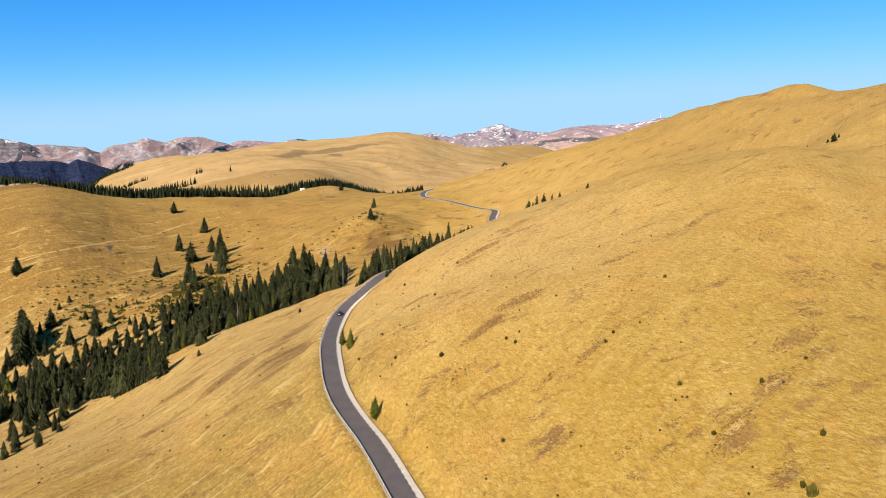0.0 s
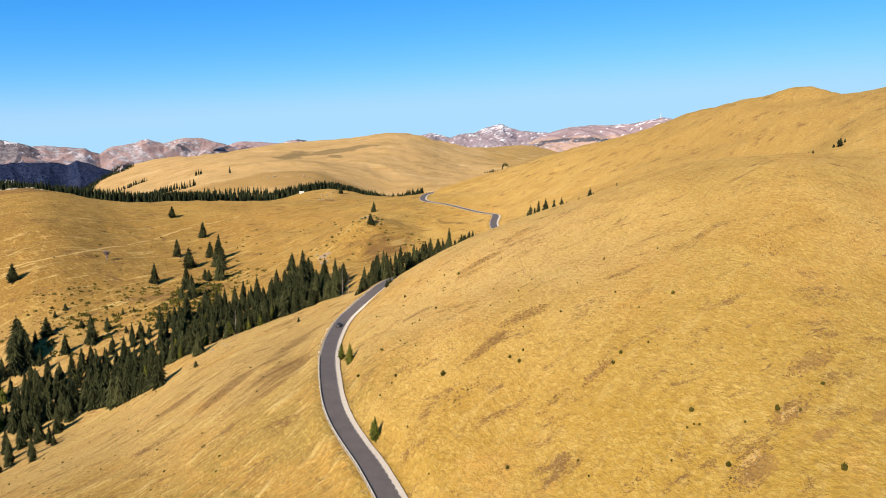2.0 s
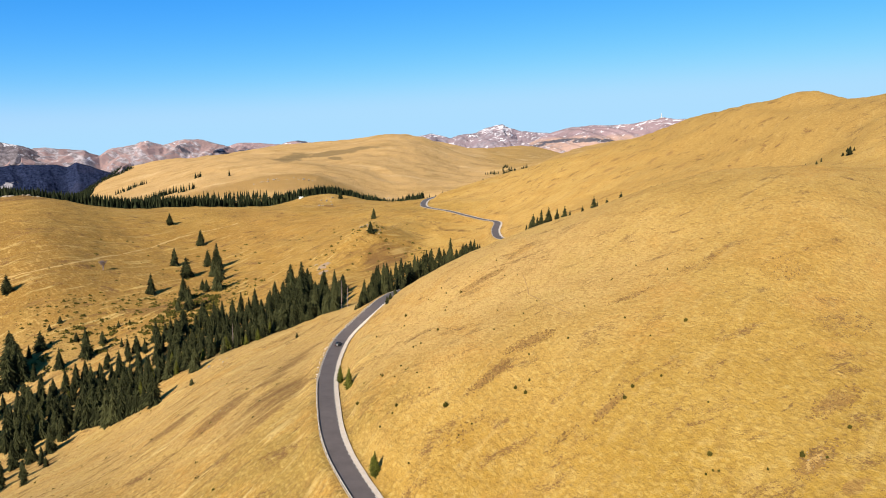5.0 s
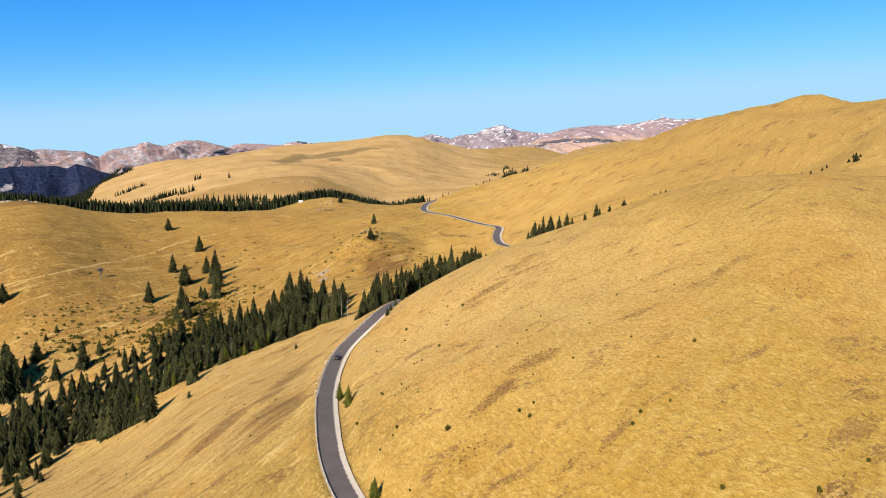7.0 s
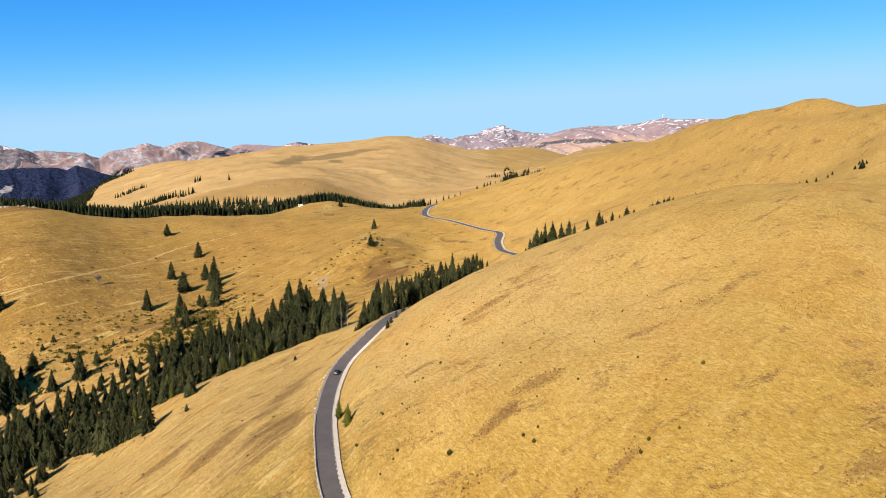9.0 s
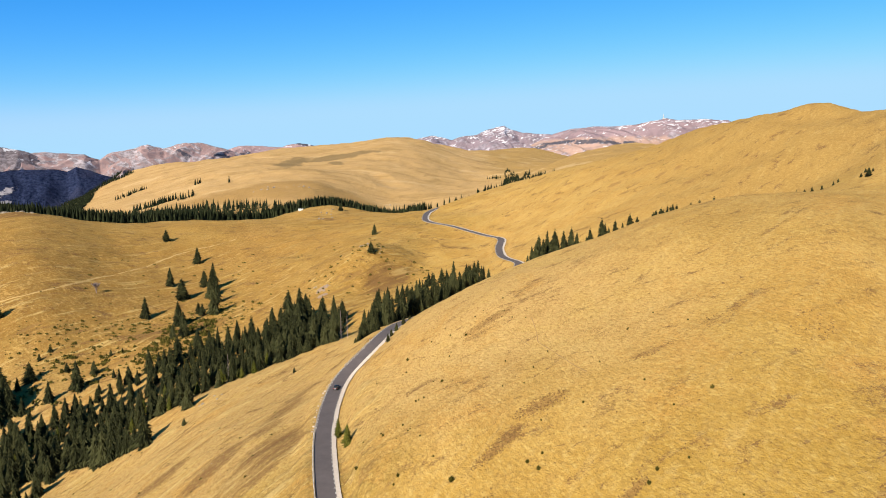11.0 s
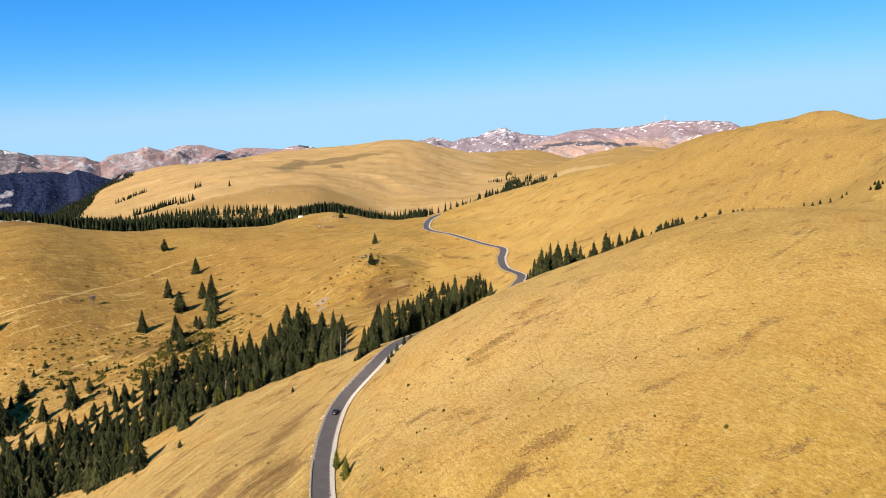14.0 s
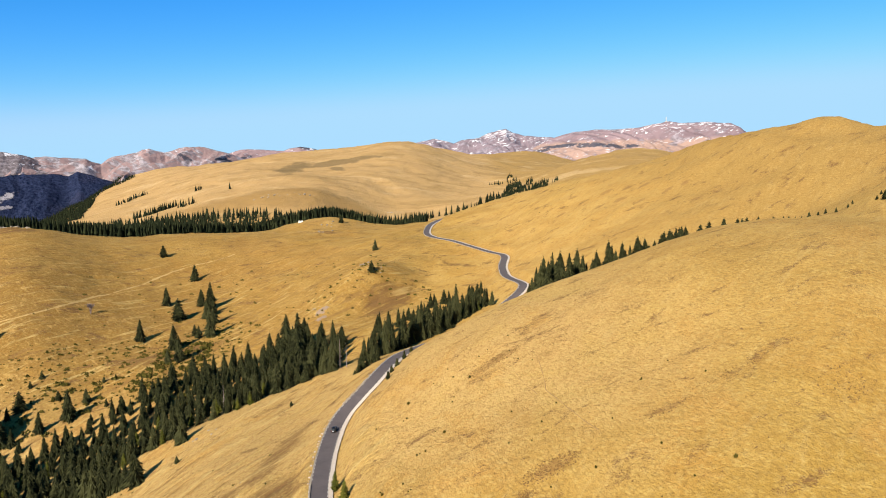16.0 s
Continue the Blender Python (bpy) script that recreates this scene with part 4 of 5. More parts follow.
CREST_TREES = [
    (1, 119, 515, 16.1),
    (0, 126, 524, 13.3),
    (4, 126, 534, 9.9),
    (3, 127, 518, 7.9),
    (0, 133, 527, 9.6),
    (1, 132, 512, 9.0),
    (3, 136, 521, 11.9),
    (1, 140, 530, 12.5),
    (1, 139, 515, 13.2),
    (3, 142, 524, 11.7),
    (0, 139, 510, 11.2),
    (4, 144, 518, 13.6),
    (1, 149, 527, 13.0),
    (0, 146, 513, 13.3),
    (1, 151, 521, 12.9),
]
for _k, _x, _y, _h in CREST_TREES:
    spruce(_k, _x, _y, _h, "dark spruce showing over the crest of the dome", "spruces over the crest")
RIM_TREES = [
    (3, 158, 514, 11.0),
    (3, 166, 521, 12.0),
    (1, 178, 528, 13.0),
    (3, 180, 511, 9.8),
    (3, 186, 519, 10.6),
    (3, 183, 504, 8.1),
    (1, 193, 511, 9.0),
    (1, 205, 517, 8.5),
    (1, 204, 501, 4.9),
    (1, 211, 509, 5.6),
    (3, 208, 494, 2.5),
    (3, 215, 501, 2.5),
    (1, 223, 508, 4.4),
    (3, 221, 493, 2.5),
    (1, 229, 500, 3.1),
    (1, 227, 484, 2.9),
    (1, 237, 490, 2.5),
    (1, 244, 498, 2.5),
    (3, 247, 478, 2.5),
    (3, 254, 486, 2.5),
    (3, 248, 472, 5.3),
    (1, 255, 480, 2.5),
]
for _k, _x, _y, _h in RIM_TREES:
    spruce(_k, _x, _y, _h, "small dark spruce along the rim of the dome", "spruces along the rim")



# ---- woods far off ----
def wood(name, polys, seed, h0, h1, label, sides=6, mat=None):
    """Many small spruces in one mesh: crowns of jagged tiers."""
    rng = random.Random(seed)
    v, f = [], []
    for poly, n, gap in polys:
        places = inside(poly, n, seed, gap)
        if not places:
            continue
        for (x, y), z in zip(places, heights(places)):
            h = rng.uniform(h0, h1)
            w = h * rng.uniform(0.15, 0.23)
            turn = rng.random() * 6.28
            for t0, t1, r in ((0.0, 0.5, 1.0), (0.22, 0.72, 0.78), (0.45, 0.88, 0.52), (0.68, 1.0, 0.3)):
                i = len(v)
                for q in range(sides):
                    a = turn + 6.283 * q / sides + t0
                    rr = w * r * rng.uniform(0.6, 1.25)
                    v.append((x + rr * math.cos(a), y + rr * math.sin(a), z + h * (t0 + rng.uniform(-0.05, 0.03))))
                v.append((x + rng.uniform(-0.2, 0.2), y, z + h * t1))
                f += [(i + q, i + (q + 1) % sides, i + sides) for q in range(sides)]
    ob = part(name, mesh_of(name, v, f), mat or NEEDLES_FAR, None)
    return tagged(ob, label, "woods", kind="stuff")


wood("distant_spruce_wood", [
    ([(-680, 800), (-507, 850), (-462, 876), (-400, 912), (-342, 958), (-300, 1005), (-250, 1060), (-200, 1085), (-150, 1120), (-90, 1120), (-30, 1090), (-30, 1140), (-100, 1180), (-180, 1190), (-320, 1150), (-450, 1070), (-560, 1010), (-740, 940)], 8200, 2.7),
    ([(-740, 940), (-560, 1010), (-450, 1070), (-320, 1150), (-860, 1330)], 1500, 6),
    ([(-860, 1330), (-560, 1230), (-320, 1190), (-200, 1190), (-60, 1190), (-60, 1300), (-200, 1400), (-400, 1470), (-700, 1650), (-1050, 1950), (-1150, 1850)], 2200, 6),
], 21, 14, 20, "dense dark green spruce wood behind the ridge")
wood("hillside_spruce_wood", [
    ([(-1600, 3850), (-1840, 4100), (-1900, 4000), (-1990, 3400), (-1950, 3250), (-1800, 3450), (-1780, 3750)], 900, 9),
    ([(-1180, 2440), (-1420, 2900), (-1500, 3000), (-1900, 3200), (-1800, 2900), (-1300, 2300)], 900, 8),
    ([(-1175, 2660), (-1120, 2690), (-1090, 2745), (-1130, 2780), (-1190, 2700)], 40, 6),
    ([(-745, 1800), (-700, 1855), (-690, 1890), (-720, 1890), (-765, 1830)], 40, 5),
    ([(-700, 1870), (-675, 1900), (-690, 1925), (-712, 1900)], 12, 5),
    ([(-640, 1790), (-600, 1800), (-600, 1818), (-636, 1812)], 10, 6),
    ([(-695, 2085), (-685, 2110), (-694, 2125), (-703, 2100)], 5, 6),
    ([(-560, 1945), (-552, 1950), (-554, 1962), (-562, 1958)], 2, 6),
], 22, 12, 20, "patches of dark spruce wood on the flank of the golden hill")
wood("plateau_spruce_wood", [
    ([(90, 1450), (125, 1690), (165, 2000), (184, 1990), (168, 1700), (176, 1600), (188, 1640), (212, 1665), (215, 1600), (190, 1480), (150, 1390)], 330, 5),
    ([(160, 2000), (165, 2100), (183, 2322), (206, 2442), (209, 2265), (190, 2012)], 34, 11),
    ([(171, 1712), (196, 1830), (205, 1800), (188, 1690)], 18, 7),
    ([(120, 2170), (160, 2160), (160, 2190), (125, 2200)], 14, 6),
    ([(215, 1560), (235, 1590), (225, 1610), (212, 1580)], 5, 6),
    ([(430, 2750), (470, 2740), (470, 2800), (430, 2800)], 16, 8),
], 23, 7, 14, "dark spruce wood on the plateau beyond the slope")
wood("crest_spruces", [
    ([(-200, 1500), (-128, 1534), (-84, 1550), (-37, 1536), (-2, 1525), (9, 1484), (41, 1442), (75, 1479), (106, 1540), (106, 1556), (70, 1502), (41, 1462), (9, 1502), (-30, 1550), (-84, 1566), (-190, 1530)], 95, 4.5),
], 24, 12, 21, "row of dark spruces along the pasture's far edge")
wood("flank_spruce_wood", [
    ([(-2160, 3640), (-2120, 3850), (-2030, 3990), (-1886, 3955), (-1748, 3920), (-1562, 3763), (-1583, 3644), (-1629, 3519), (-1587, 3373), (-1424, 3007), (-1327, 2742), (-1233, 2502), (-1500, 2900), (-1700, 3100)], 4200, 8),
], 25, 12, 20, "dark spruce wood covering the steep flank of the far hill")



# ---- scrub, rocks ----
def scrub(name, polys, seed, s0, s1, label, mat=None):
    """Low juniper clumps in one mesh: each a tuft of short upright sprays."""
    rng = random.Random(seed)
    v, f = [], []
    for poly, n, gap in polys:
        places = inside(poly, n, seed, gap)
        for (x, y), z in zip(places, heights(places) if places else []):
            s = s0 + (s1 - s0) * rng.random() ** 2
            for _ in range(11):
                a, r = rng.random() * 6.28, s * rng.random() ** 0.6
                px, py = x + r * math.cos(a), y + r * math.sin(a)
                h, w = s * rng.uniform(0.5, 1.1) * (1.25 - r / s * 0.7), s * rng.uniform(0.25, 0.5)
                i = len(v)
                b = rng.random() * 6.28
                for q in range(3):
                    v.append((px + w * math.cos(b + 2.09 * q), py + w * math.sin(b + 2.09 * q), z - 0.15 + 0.35 * h * rng.random()))
                v.append((px + 0.3 * w * rng.uniform(-1, 1), py + 0.3 * w * rng.uniform(-1, 1), z + h))
                f += [(i, i + 1, i + 3), (i + 1, i + 2, i + 3), (i + 2, i, i + 3)]
    ob = part(name, mesh_of(name, v, f), mat or SCRUB, None)
    return tagged(ob, label, "shrubs", kind="stuff")


scrub("juniper_scrub", [
    ([(-290, 470), (-170, 480), (-150, 560), (-180, 600), (-215, 575), (-300, 540)], 460, 1.4),
    ([(-200, 530), (-150, 530), (-140, 590), (-180, 610)], 130, 1.2),
    ([(-330, 560), (-200, 560), (-60, 600), (-20, 700), (-120, 760), (-330, 700)], 110, 5),
    ([(-130, 560), (-30, 560), (0, 640), (-60, 640), (-130, 610)], 90, 2.5),
], 41, 0.55, 1.7, "dark green juniper scrub dotted over the valley side")
scrub("slope_scrub", [
    ([(-180, 260), (-60, 200), (-60, 330), (-130, 390), (-200, 370)], 130, 3),
    ([(60, 700), (220, 620), (300, 800), (120, 900)], 120, 8),
    ([(-30, 650), (60, 660), (60, 800), (-40, 800)], 26, 6),
], 42, 0.22, 0.7, "small dark green juniper bushes scattered over the grass")


scrub("juniper_thicket", [
    ([(-200, 549), (-189, 573), (-171, 563), (-150, 500), (-149, 466), (-175, 470), (-205, 495)], 280, 1.7),
    ([(-260, 440), (-205, 470), (-205, 520), (-260, 500)], 50, 2.5),
], 44, 0.9, 2.9, "dark olive juniper thicket at the head of the gully")


def bush_mesh(seed):
    """A juniper bush one metre across: upright sprays fanning from the root."""
    rng = random.Random(seed)
    v, f = [], []
    for _ in range(46):
        a, r = rng.random() * 6.28, 0.42 * rng.random() ** 0.6
        x, y = r * math.cos(a), r * math.sin(a)
        h, w, b = rng.uniform(0.45, 0.95) * (1.15 - r), rng.uniform(0.09, 0.17), rng.random() * 6.28
        lean = Vector((math.cos(a), math.sin(a), 0)) * r * 0.5
        i = len(v)
        v += [(x + w * math.cos(b + 2.09 * q), y + w * math.sin(b + 2.09 * q), 0.1 * rng.random() - 0.08) for q in range(3)]
        v += [(x + lean.x * 0.6 + w * 0.9 * math.cos(b + 1 + 2.09 * q), y + lean.y * 0.6 + w * 0.9 * math.sin(b + 1 + 2.09 * q), h * 0.55) for q in range(3)]
        v.append((x + lean.x, y + lean.y, h))
        for q in range(3):
            p = (q + 1) % 3
            f += [(i + q, i + p, i + 3 + p, i + 3 + q), (i + 3 + q, i + 3 + p, i + 6)]
    me = mesh_of("juniper_bush", v, f)
    me.materials.append(SCRUB)
    return me


# bushes on the dome: x, y in metres, grouped by width
BUSHES = (
    (0.52, (53.9, 161.5, 54.9, 161, 52.3, 161.1, 63.2, 157.4, 55.1, 143.7, 55.1, 127, 58.2, 133.1, 73.4, 154.7, 23, 347.3, 14.2, 339.9, 18.7, 282, 26.5, 267.1, -0.3, 307.4, 29.4, 316.4, 59.1, 276.5, 69.1, 283, 76, 267.8, 57.1, 220.1, 54, 237, 53.8, 197.9, 23.2, 220.2, 24.7, 234.1, 36.7, 236.1, 24.7, 322.4, 22.2, 332, 16.8, 328.8, 10.6, 336.3, 22.5, 258, 16, 260.5, 32.4, 277.3, 45.7, 257.3, -22.7, 263.9, -16.5, 231.3, -19.9, 227.5, 2.9, 206.2, 6.5, 209, -10.3, 204, -13.6, 255.3, -17.2, 254.2, -5.4, 234.4, -28.6, 314.4, 0.3, 311.4, -11.9, 276.4, -9.2, 276.3, -11, 276.6, -16.9, 310.4, -12.9, 255.7, -15.5, 261.2, -9.6, 248.1, -28.7, 265.7, -1.9, 335.3, -18.1, 309.6, -6.2, 289.3, -7.4, 328.5, 0.2, 327.2, -4, 180.8, 9.8, 161.4, 29.7, 165.5, 30.8, 158.7, 46.6, 153.1, 23.9, 147.1, 60.1, 182.3, 58.7, 275.8)),
    (1.0, (54.8, 166, 69.9, 157.4, 56, 147.1, 72.1, 135.1, 81.6, 162.1, 62.8, 123.2, 6.4, 322.1, 67.5, 222.1, 46.6, 198, 43.9, 194.8, 19.1, 218.6, 21.5, 214.9, -29.2, 250.9, -15.4, 234, -0.7, 221.5, -16.9, 321.4, -3.1, 285.2, -21.9, 261.8, 14.6, 173.3)),
    (1.9, (63.1, 120.5, -0.5, 221.2)),
)
_bushes = [bush_mesh(_k) for _k in range(4)]
_rng = random.Random(17)
for _w, _flat in BUSHES:
    for _x, _y in zip(_flat[0::2], _flat[1::2]):
        _s = _w * _rng.uniform(0.8, 1.2)
        _o = tagged(new("juniper_bush", _rng.choice(_bushes)), "small dark green juniper bush in the dry grass", "bush", "juniper bushes on the slope")
        _o.matrix_basis = Matrix.LocRotScale((_x, _y, height(_x, _y)), Euler((0, 0, 6.28 * _rng.random())), (_s * 0.85, _s * 0.85, _s * _rng.uniform(1.0, 1.5)))


def patch_outline(x, y, a, b, turn):
    """A plan ellipse as a polygon."""
    c, s = math.cos(radians(turn)), math.sin(radians(turn))
    return [(x + c * a * math.cos(t) - s * b * math.sin(t), y + s * a * math.cos(t) + c * b * math.sin(t)) for t in (0.0, 0.7, 1.5, 2.2, 3.1, 3.8, 4.6, 5.4)]


scrub("dry_heather", [(patch_outline(*q), n, g) for q, n, g in (
    ((26, 242, 9, 3.5, 20), 110, 0.5), ((12, 228, 10, 2.0, 40), 100, 0.5), ((40, 195, 6, 2.2, 35), 55, 0.5), ((16, 328, 14, 4, 30), 100, 0.7), ((60, 254, 8, 2.5, 10), 50, 0.6),
    ((102, 240, 9, 6, 60), 70, 0.7), ((104, 205, 9, 6, 50), 70, 0.7), ((84, 172, 9, 3.5, 30), 90, 0.5), ((28, 192, 5, 1.6, 30), 35, 0.5), ((81, 261, 9, 3, 10), 45, 0.7), ((60, 215, 30, 20, 20), 60, 3.0), ((5, 208, 8, 3, 45), 50, 0.5))],
    43, 0.15, 0.42, "patches of dry brown heather in the grass", HEATHER)


def rock(name, x, y, size, seed, label, group):
    """A weathered limestone block half sunk in the turf."""
    rng = random.Random(seed)
    bm = bmesh.new()
    bmesh.ops.create_icosphere(bm, subdivisions=2, radius=1.0)
    for q in bm.verts:
        n3 = noise.fractal(q.co * 1.3 + Vector((seed, seed * 2, 0)), 1.0, 2.0, 3)
        q.co = q.co * (1 + 0.35 * n3)
        q.co.z *= 0.6
    ob = part(name, bm, STONE, None)
    ob.matrix_basis = Matrix.LocRotScale((x, y, height(x, y) + 0.1 * size), Euler((rng.uniform(-0.3, 0.3), rng.uniform(-0.3, 0.3), rng.random() * 6.28)), (size, size * rng.uniform(0.6, 1.0), size * rng.uniform(0.6, 1.0)))
    return tagged(ob, label, "rock", group)


_rng = random.Random(8)
for _cx, _cy, _sx, _sy, _n, _s in ((-456, 802, 24, 14, 22, 3.2), (-440, 796, 16, 8, 10, 2.2), (-144, 906, 9, 8, 7, 1.4), (-146, 965, 12, 14, 8, 1.7), (-70, 640, 5, 4, 9, 1.3), (-60, 630, 10, 6, 8, 1.0),
                                (-93, 576, 7, 4, 14, 0.7), (-372, 1600, 38, 14, 10, 2.8), (-305, 1612, 24, 9, 8, 2.5), (-128, 1640, 14, 6, 4, 2.4), (-18, 170, 3, 14, 10, 0.35), (-14, 152, 2, 10, 6, 0.4), (-128, 408, 10, 4, 8, 0.8)):
    for _k in range(_n):
        rock("limestone_rock", _cx + _rng.uniform(-_sx, _sx), _cy + _rng.uniform(-_sy, _sy), _s * _rng.uniform(0.45, 1.1), _rng.randrange(999), "pale weathered limestone rock sunk in the dry turf", "rocks on the pasture")


# ---- trodden lines in the turf ----
SOIL = m_plain("bare_soil", (0.105, 0.058, 0.018), (0.190, 0.112, 0.036), 0.7, 0.95, 0.05)
RILL = m_plain("washed_soil", (0.22, 0.13, 0.048), (0.30, 0.19, 0.075), 0.7, 0.95, 0.05)
TRODDEN = m_plain("trodden_grass", (0.33, 0.21, 0.075), (0.44, 0.30, 0.115), 0.5, 0.95, 0.05)


def trail(name, points, width, mat, label):
    """A narrow line worn into the slope, laid on the land."""
    p = spline(points, 1.5)
    t = np.gradient(p, axis=0)
    t /= np.hypot(*t.T)[:, None]
    s = np.c_[t[:, 1], -t[:, 0]]
    w = width * (1 + 0.5 * fractal(p[:, 0], p[:, 1], 6, 3))
    side = [p + s * (w * k)[:, None] for k in (-0.5, 0, 0.5)]
    Z = np.stack([heights(q) + l for q, l in zip(side, (0.05, 0.14, 0.05))], 1)
    X = np.stack([q[:, 0] for q in side], 1)
    Y = np.stack([q[:, 1] for q in side], 1)
    return tagged(part(name, grid_mesh(name, X, Y, Z), mat, None), label, "path", kind="structure")


trail("footpath", [(-339, 565), (-313, 580), (-300, 605), (-290, 651), (-274, 698), (-255, 747), (-233, 768), (-216, 790)], 2.0, TRODDEN, "faint footpath trodden across the pasture")
trail("erosion_line", [(31.5, 314.7), (31.6, 303.7), (31.3, 295.2), (31.0, 290.2), (32.6, 284.2), (34.4, 275.2), (37.4, 262.8), (41.1, 252.5)], 0.32, RILL, "narrow bare erosion line in the turf")
trail("erosion_line", [(22.3, 314.3), (24.7, 301.0), (26.8, 293.9), (28.1, 288.6)], 0.26, RILL, "narrow bare erosion line in the turf")

SCREE = m_plain("stony_scree", (0.22, 0.152, 0.10), (0.31, 0.225, 0.16), 0.6, 0.95, 0.12)
SAND = m_plain("sandy_soil", (0.26, 0.155, 0.046), (0.38, 0.25, 0.085), 0.9, 0.95, 0.12)


def soil_scar(x, y, a, b, turn, seed, mat=None, label="patch of bare sandy soil torn open in the turf"):
    """A patch of bare sandy soil with a ragged edge, laid on the land."""
    n, m = 40, 6
    t = np.linspace(0, 2 * math.pi, n, endpoint=False)
    edge = 1 + 0.45 * fractal(np.cos(t) * 3 + seed, np.sin(t) * 3, 1.6, 4, 0.6)
    k = np.linspace(0.02, 1, m)[:, None]
    u, v = a * k * edge * np.cos(t), b * k * edge * np.sin(t)
    c, s = math.cos(radians(turn)), math.sin(radians(turn))
    X, Y = x + c * u - s * v, y + s * u + c * v
    Z = benched(X.ravel(), Y.ravel()).reshape(X.shape) + np.where(k > 0.97, -0.05, 0.09)
    return tagged(part("soil_scar", grid_mesh("soil_scar", X, Y, Z, closed=True), mat or SAND, None), label, "soil", kind="structure")


soil_scar(60.0, 146.7, 2.4, 1.0, 40, 0)
soil_scar(61.5, 147.5, 1.6, 0.8, 50, 1)
soil_scar(72.2, 156.0, 1.6, 0.8, 30, 2)
soil_scar(69.9, 154.6, 1.2, 0.6, 60, 3)
soil_scar(-92.0, 571.4, 6.0, 3.4, 70, 9, SCREE, "patch of pale stony scree on the valley side")
soil_scar(-90.8, 559.4, 5.0, 2.4, 60, 10, SCREE, "patch of pale stony scree on the valley side")



def clods(name, polys, seed, s0, s1, mat, label):
    """Loose lumps of earth and stone in one mesh: squat, crooked eight-sided lumps."""
    rng = random.Random(seed)
    v, f = [], []
    for poly, n, gap in polys:
        places = inside(poly, n, seed, gap)
        for (x, y), z in zip(places, heights(places) if places else []):
            s = s0 + (s1 - s0) * rng.random() ** 2.5
            i, turn = len(v), rng.random() * 6.28
            for q in range(4):
                r = s * rng.uniform(0.6, 1.3)
                v.append((x + r * math.cos(turn + 1.571 * q), y + r * math.sin(turn + 1.571 * q), z + s * rng.uniform(-0.1, 0.35)))
            v += [(x + s * rng.uniform(-0.3, 0.3), y + s * rng.uniform(-0.3, 0.3), z + s * rng.uniform(0.5, 0.9)), (x, y, z - s)]
            for q in range(4):
                p = (q + 1) % 4
                f += [(i + q, i + p, i + 4), (i + p, i + q, i + 5)]
    return tagged(part(name, mesh_of(name, v, f), mat, None), label, "clods", kind="stuff")


clods("earth_clods", [(patch_outline(*q), n, 0.22) for q, n in (
    ((60, 146, 6, 3, 40), 260), ((57, 142, 5, 4, 20), 220), ((71, 155, 6, 3.2, 35), 260), ((75, 158, 4, 2, 30), 60), ((40, 152, 6, 2, 25), 60), ((26, 242, 10, 4.5, 20), 330), ((12, 228, 11, 2.6, 40), 260), ((84, 172, 10, 4, 30), 160), ((16, 328, 14, 4, 30), 220), ((102, 240, 9, 6, 60), 130), ((104, 205, 9, 6, 50), 130), ((60, 254, 9, 3, 10), 90), ((28, 192, 6, 2, 30), 60), ((5, 208, 8, 3, 45), 80), ((40, 195, 6, 2.2, 35), 60))],
    51, 0.12, 0.42, SOIL, "loose brown clods of earth on the torn turf")
clods("scattered_stones", [(patch_outline(*q), n, 0.5) for q, n in (
    ((60, 146, 6, 3, 40), 20), ((72, 156, 5, 3, 35), 18), ((-20, 165, 3, 22, 5), 60), ((-26, 200, 3, 20, 8), 40), ((-87, 300, 24, 12, 70), 50), ((-120, 400, 40, 3, 25), 60))],
    52, 0.08, 0.26, STONE, "small pale stones scattered in the turf")


# ---- bare shrub and dead trunks ----
def bare_shrub(x, y, h):
    """Leafless shrub: a spread of thin forking twigs."""
    rng = random.Random(5)
    top = new("bare_shrub")
    tagged(top, "leafless grey shrub on the golden pasture", "shrub")
    v, f = [], []

    def stick(a, b, r0, r1):
        d = (b - a).normalized()
        u = d.orthogonal().normalized()
        w = d.cross(u)
        i = len(v)
        for p, r in ((a, r0), (b, r1)):
            for q in range(3):
                v.append(p + (u * math.cos(2.09 * q) + w * math.sin(2.09 * q)) * r)
        f.extend((i + q, i + (q + 1) % 3, i + 3 + (q + 1) % 3, i + 3 + q) for q in range(3))

    def grow(a, d, length, r, depth):
        b = a + d * length
        stick(a, b, r, r * 0.6)
        if depth:
            for _ in range(4):
                e = (d + Vector((rng.uniform(-0.6, 0.6), rng.uniform(-0.6, 0.6), rng.uniform(0.0, 0.6)))).normalized()
                grow(b, e, length * rng.uniform(0.55, 0.8), r * 0.6, depth - 1)

    for _ in range(6):
        grow(Vector((0, 0, -0.1)), Vector((rng.uniform(-0.35, 0.35), rng.uniform(-0.35, 0.35), 1)).normalized(), h * 0.36, 0.13, 4)
    part("branches", mesh_of("branches", v, f), DEADWOOD, top)
    top.location = (x, y, height(x, y))


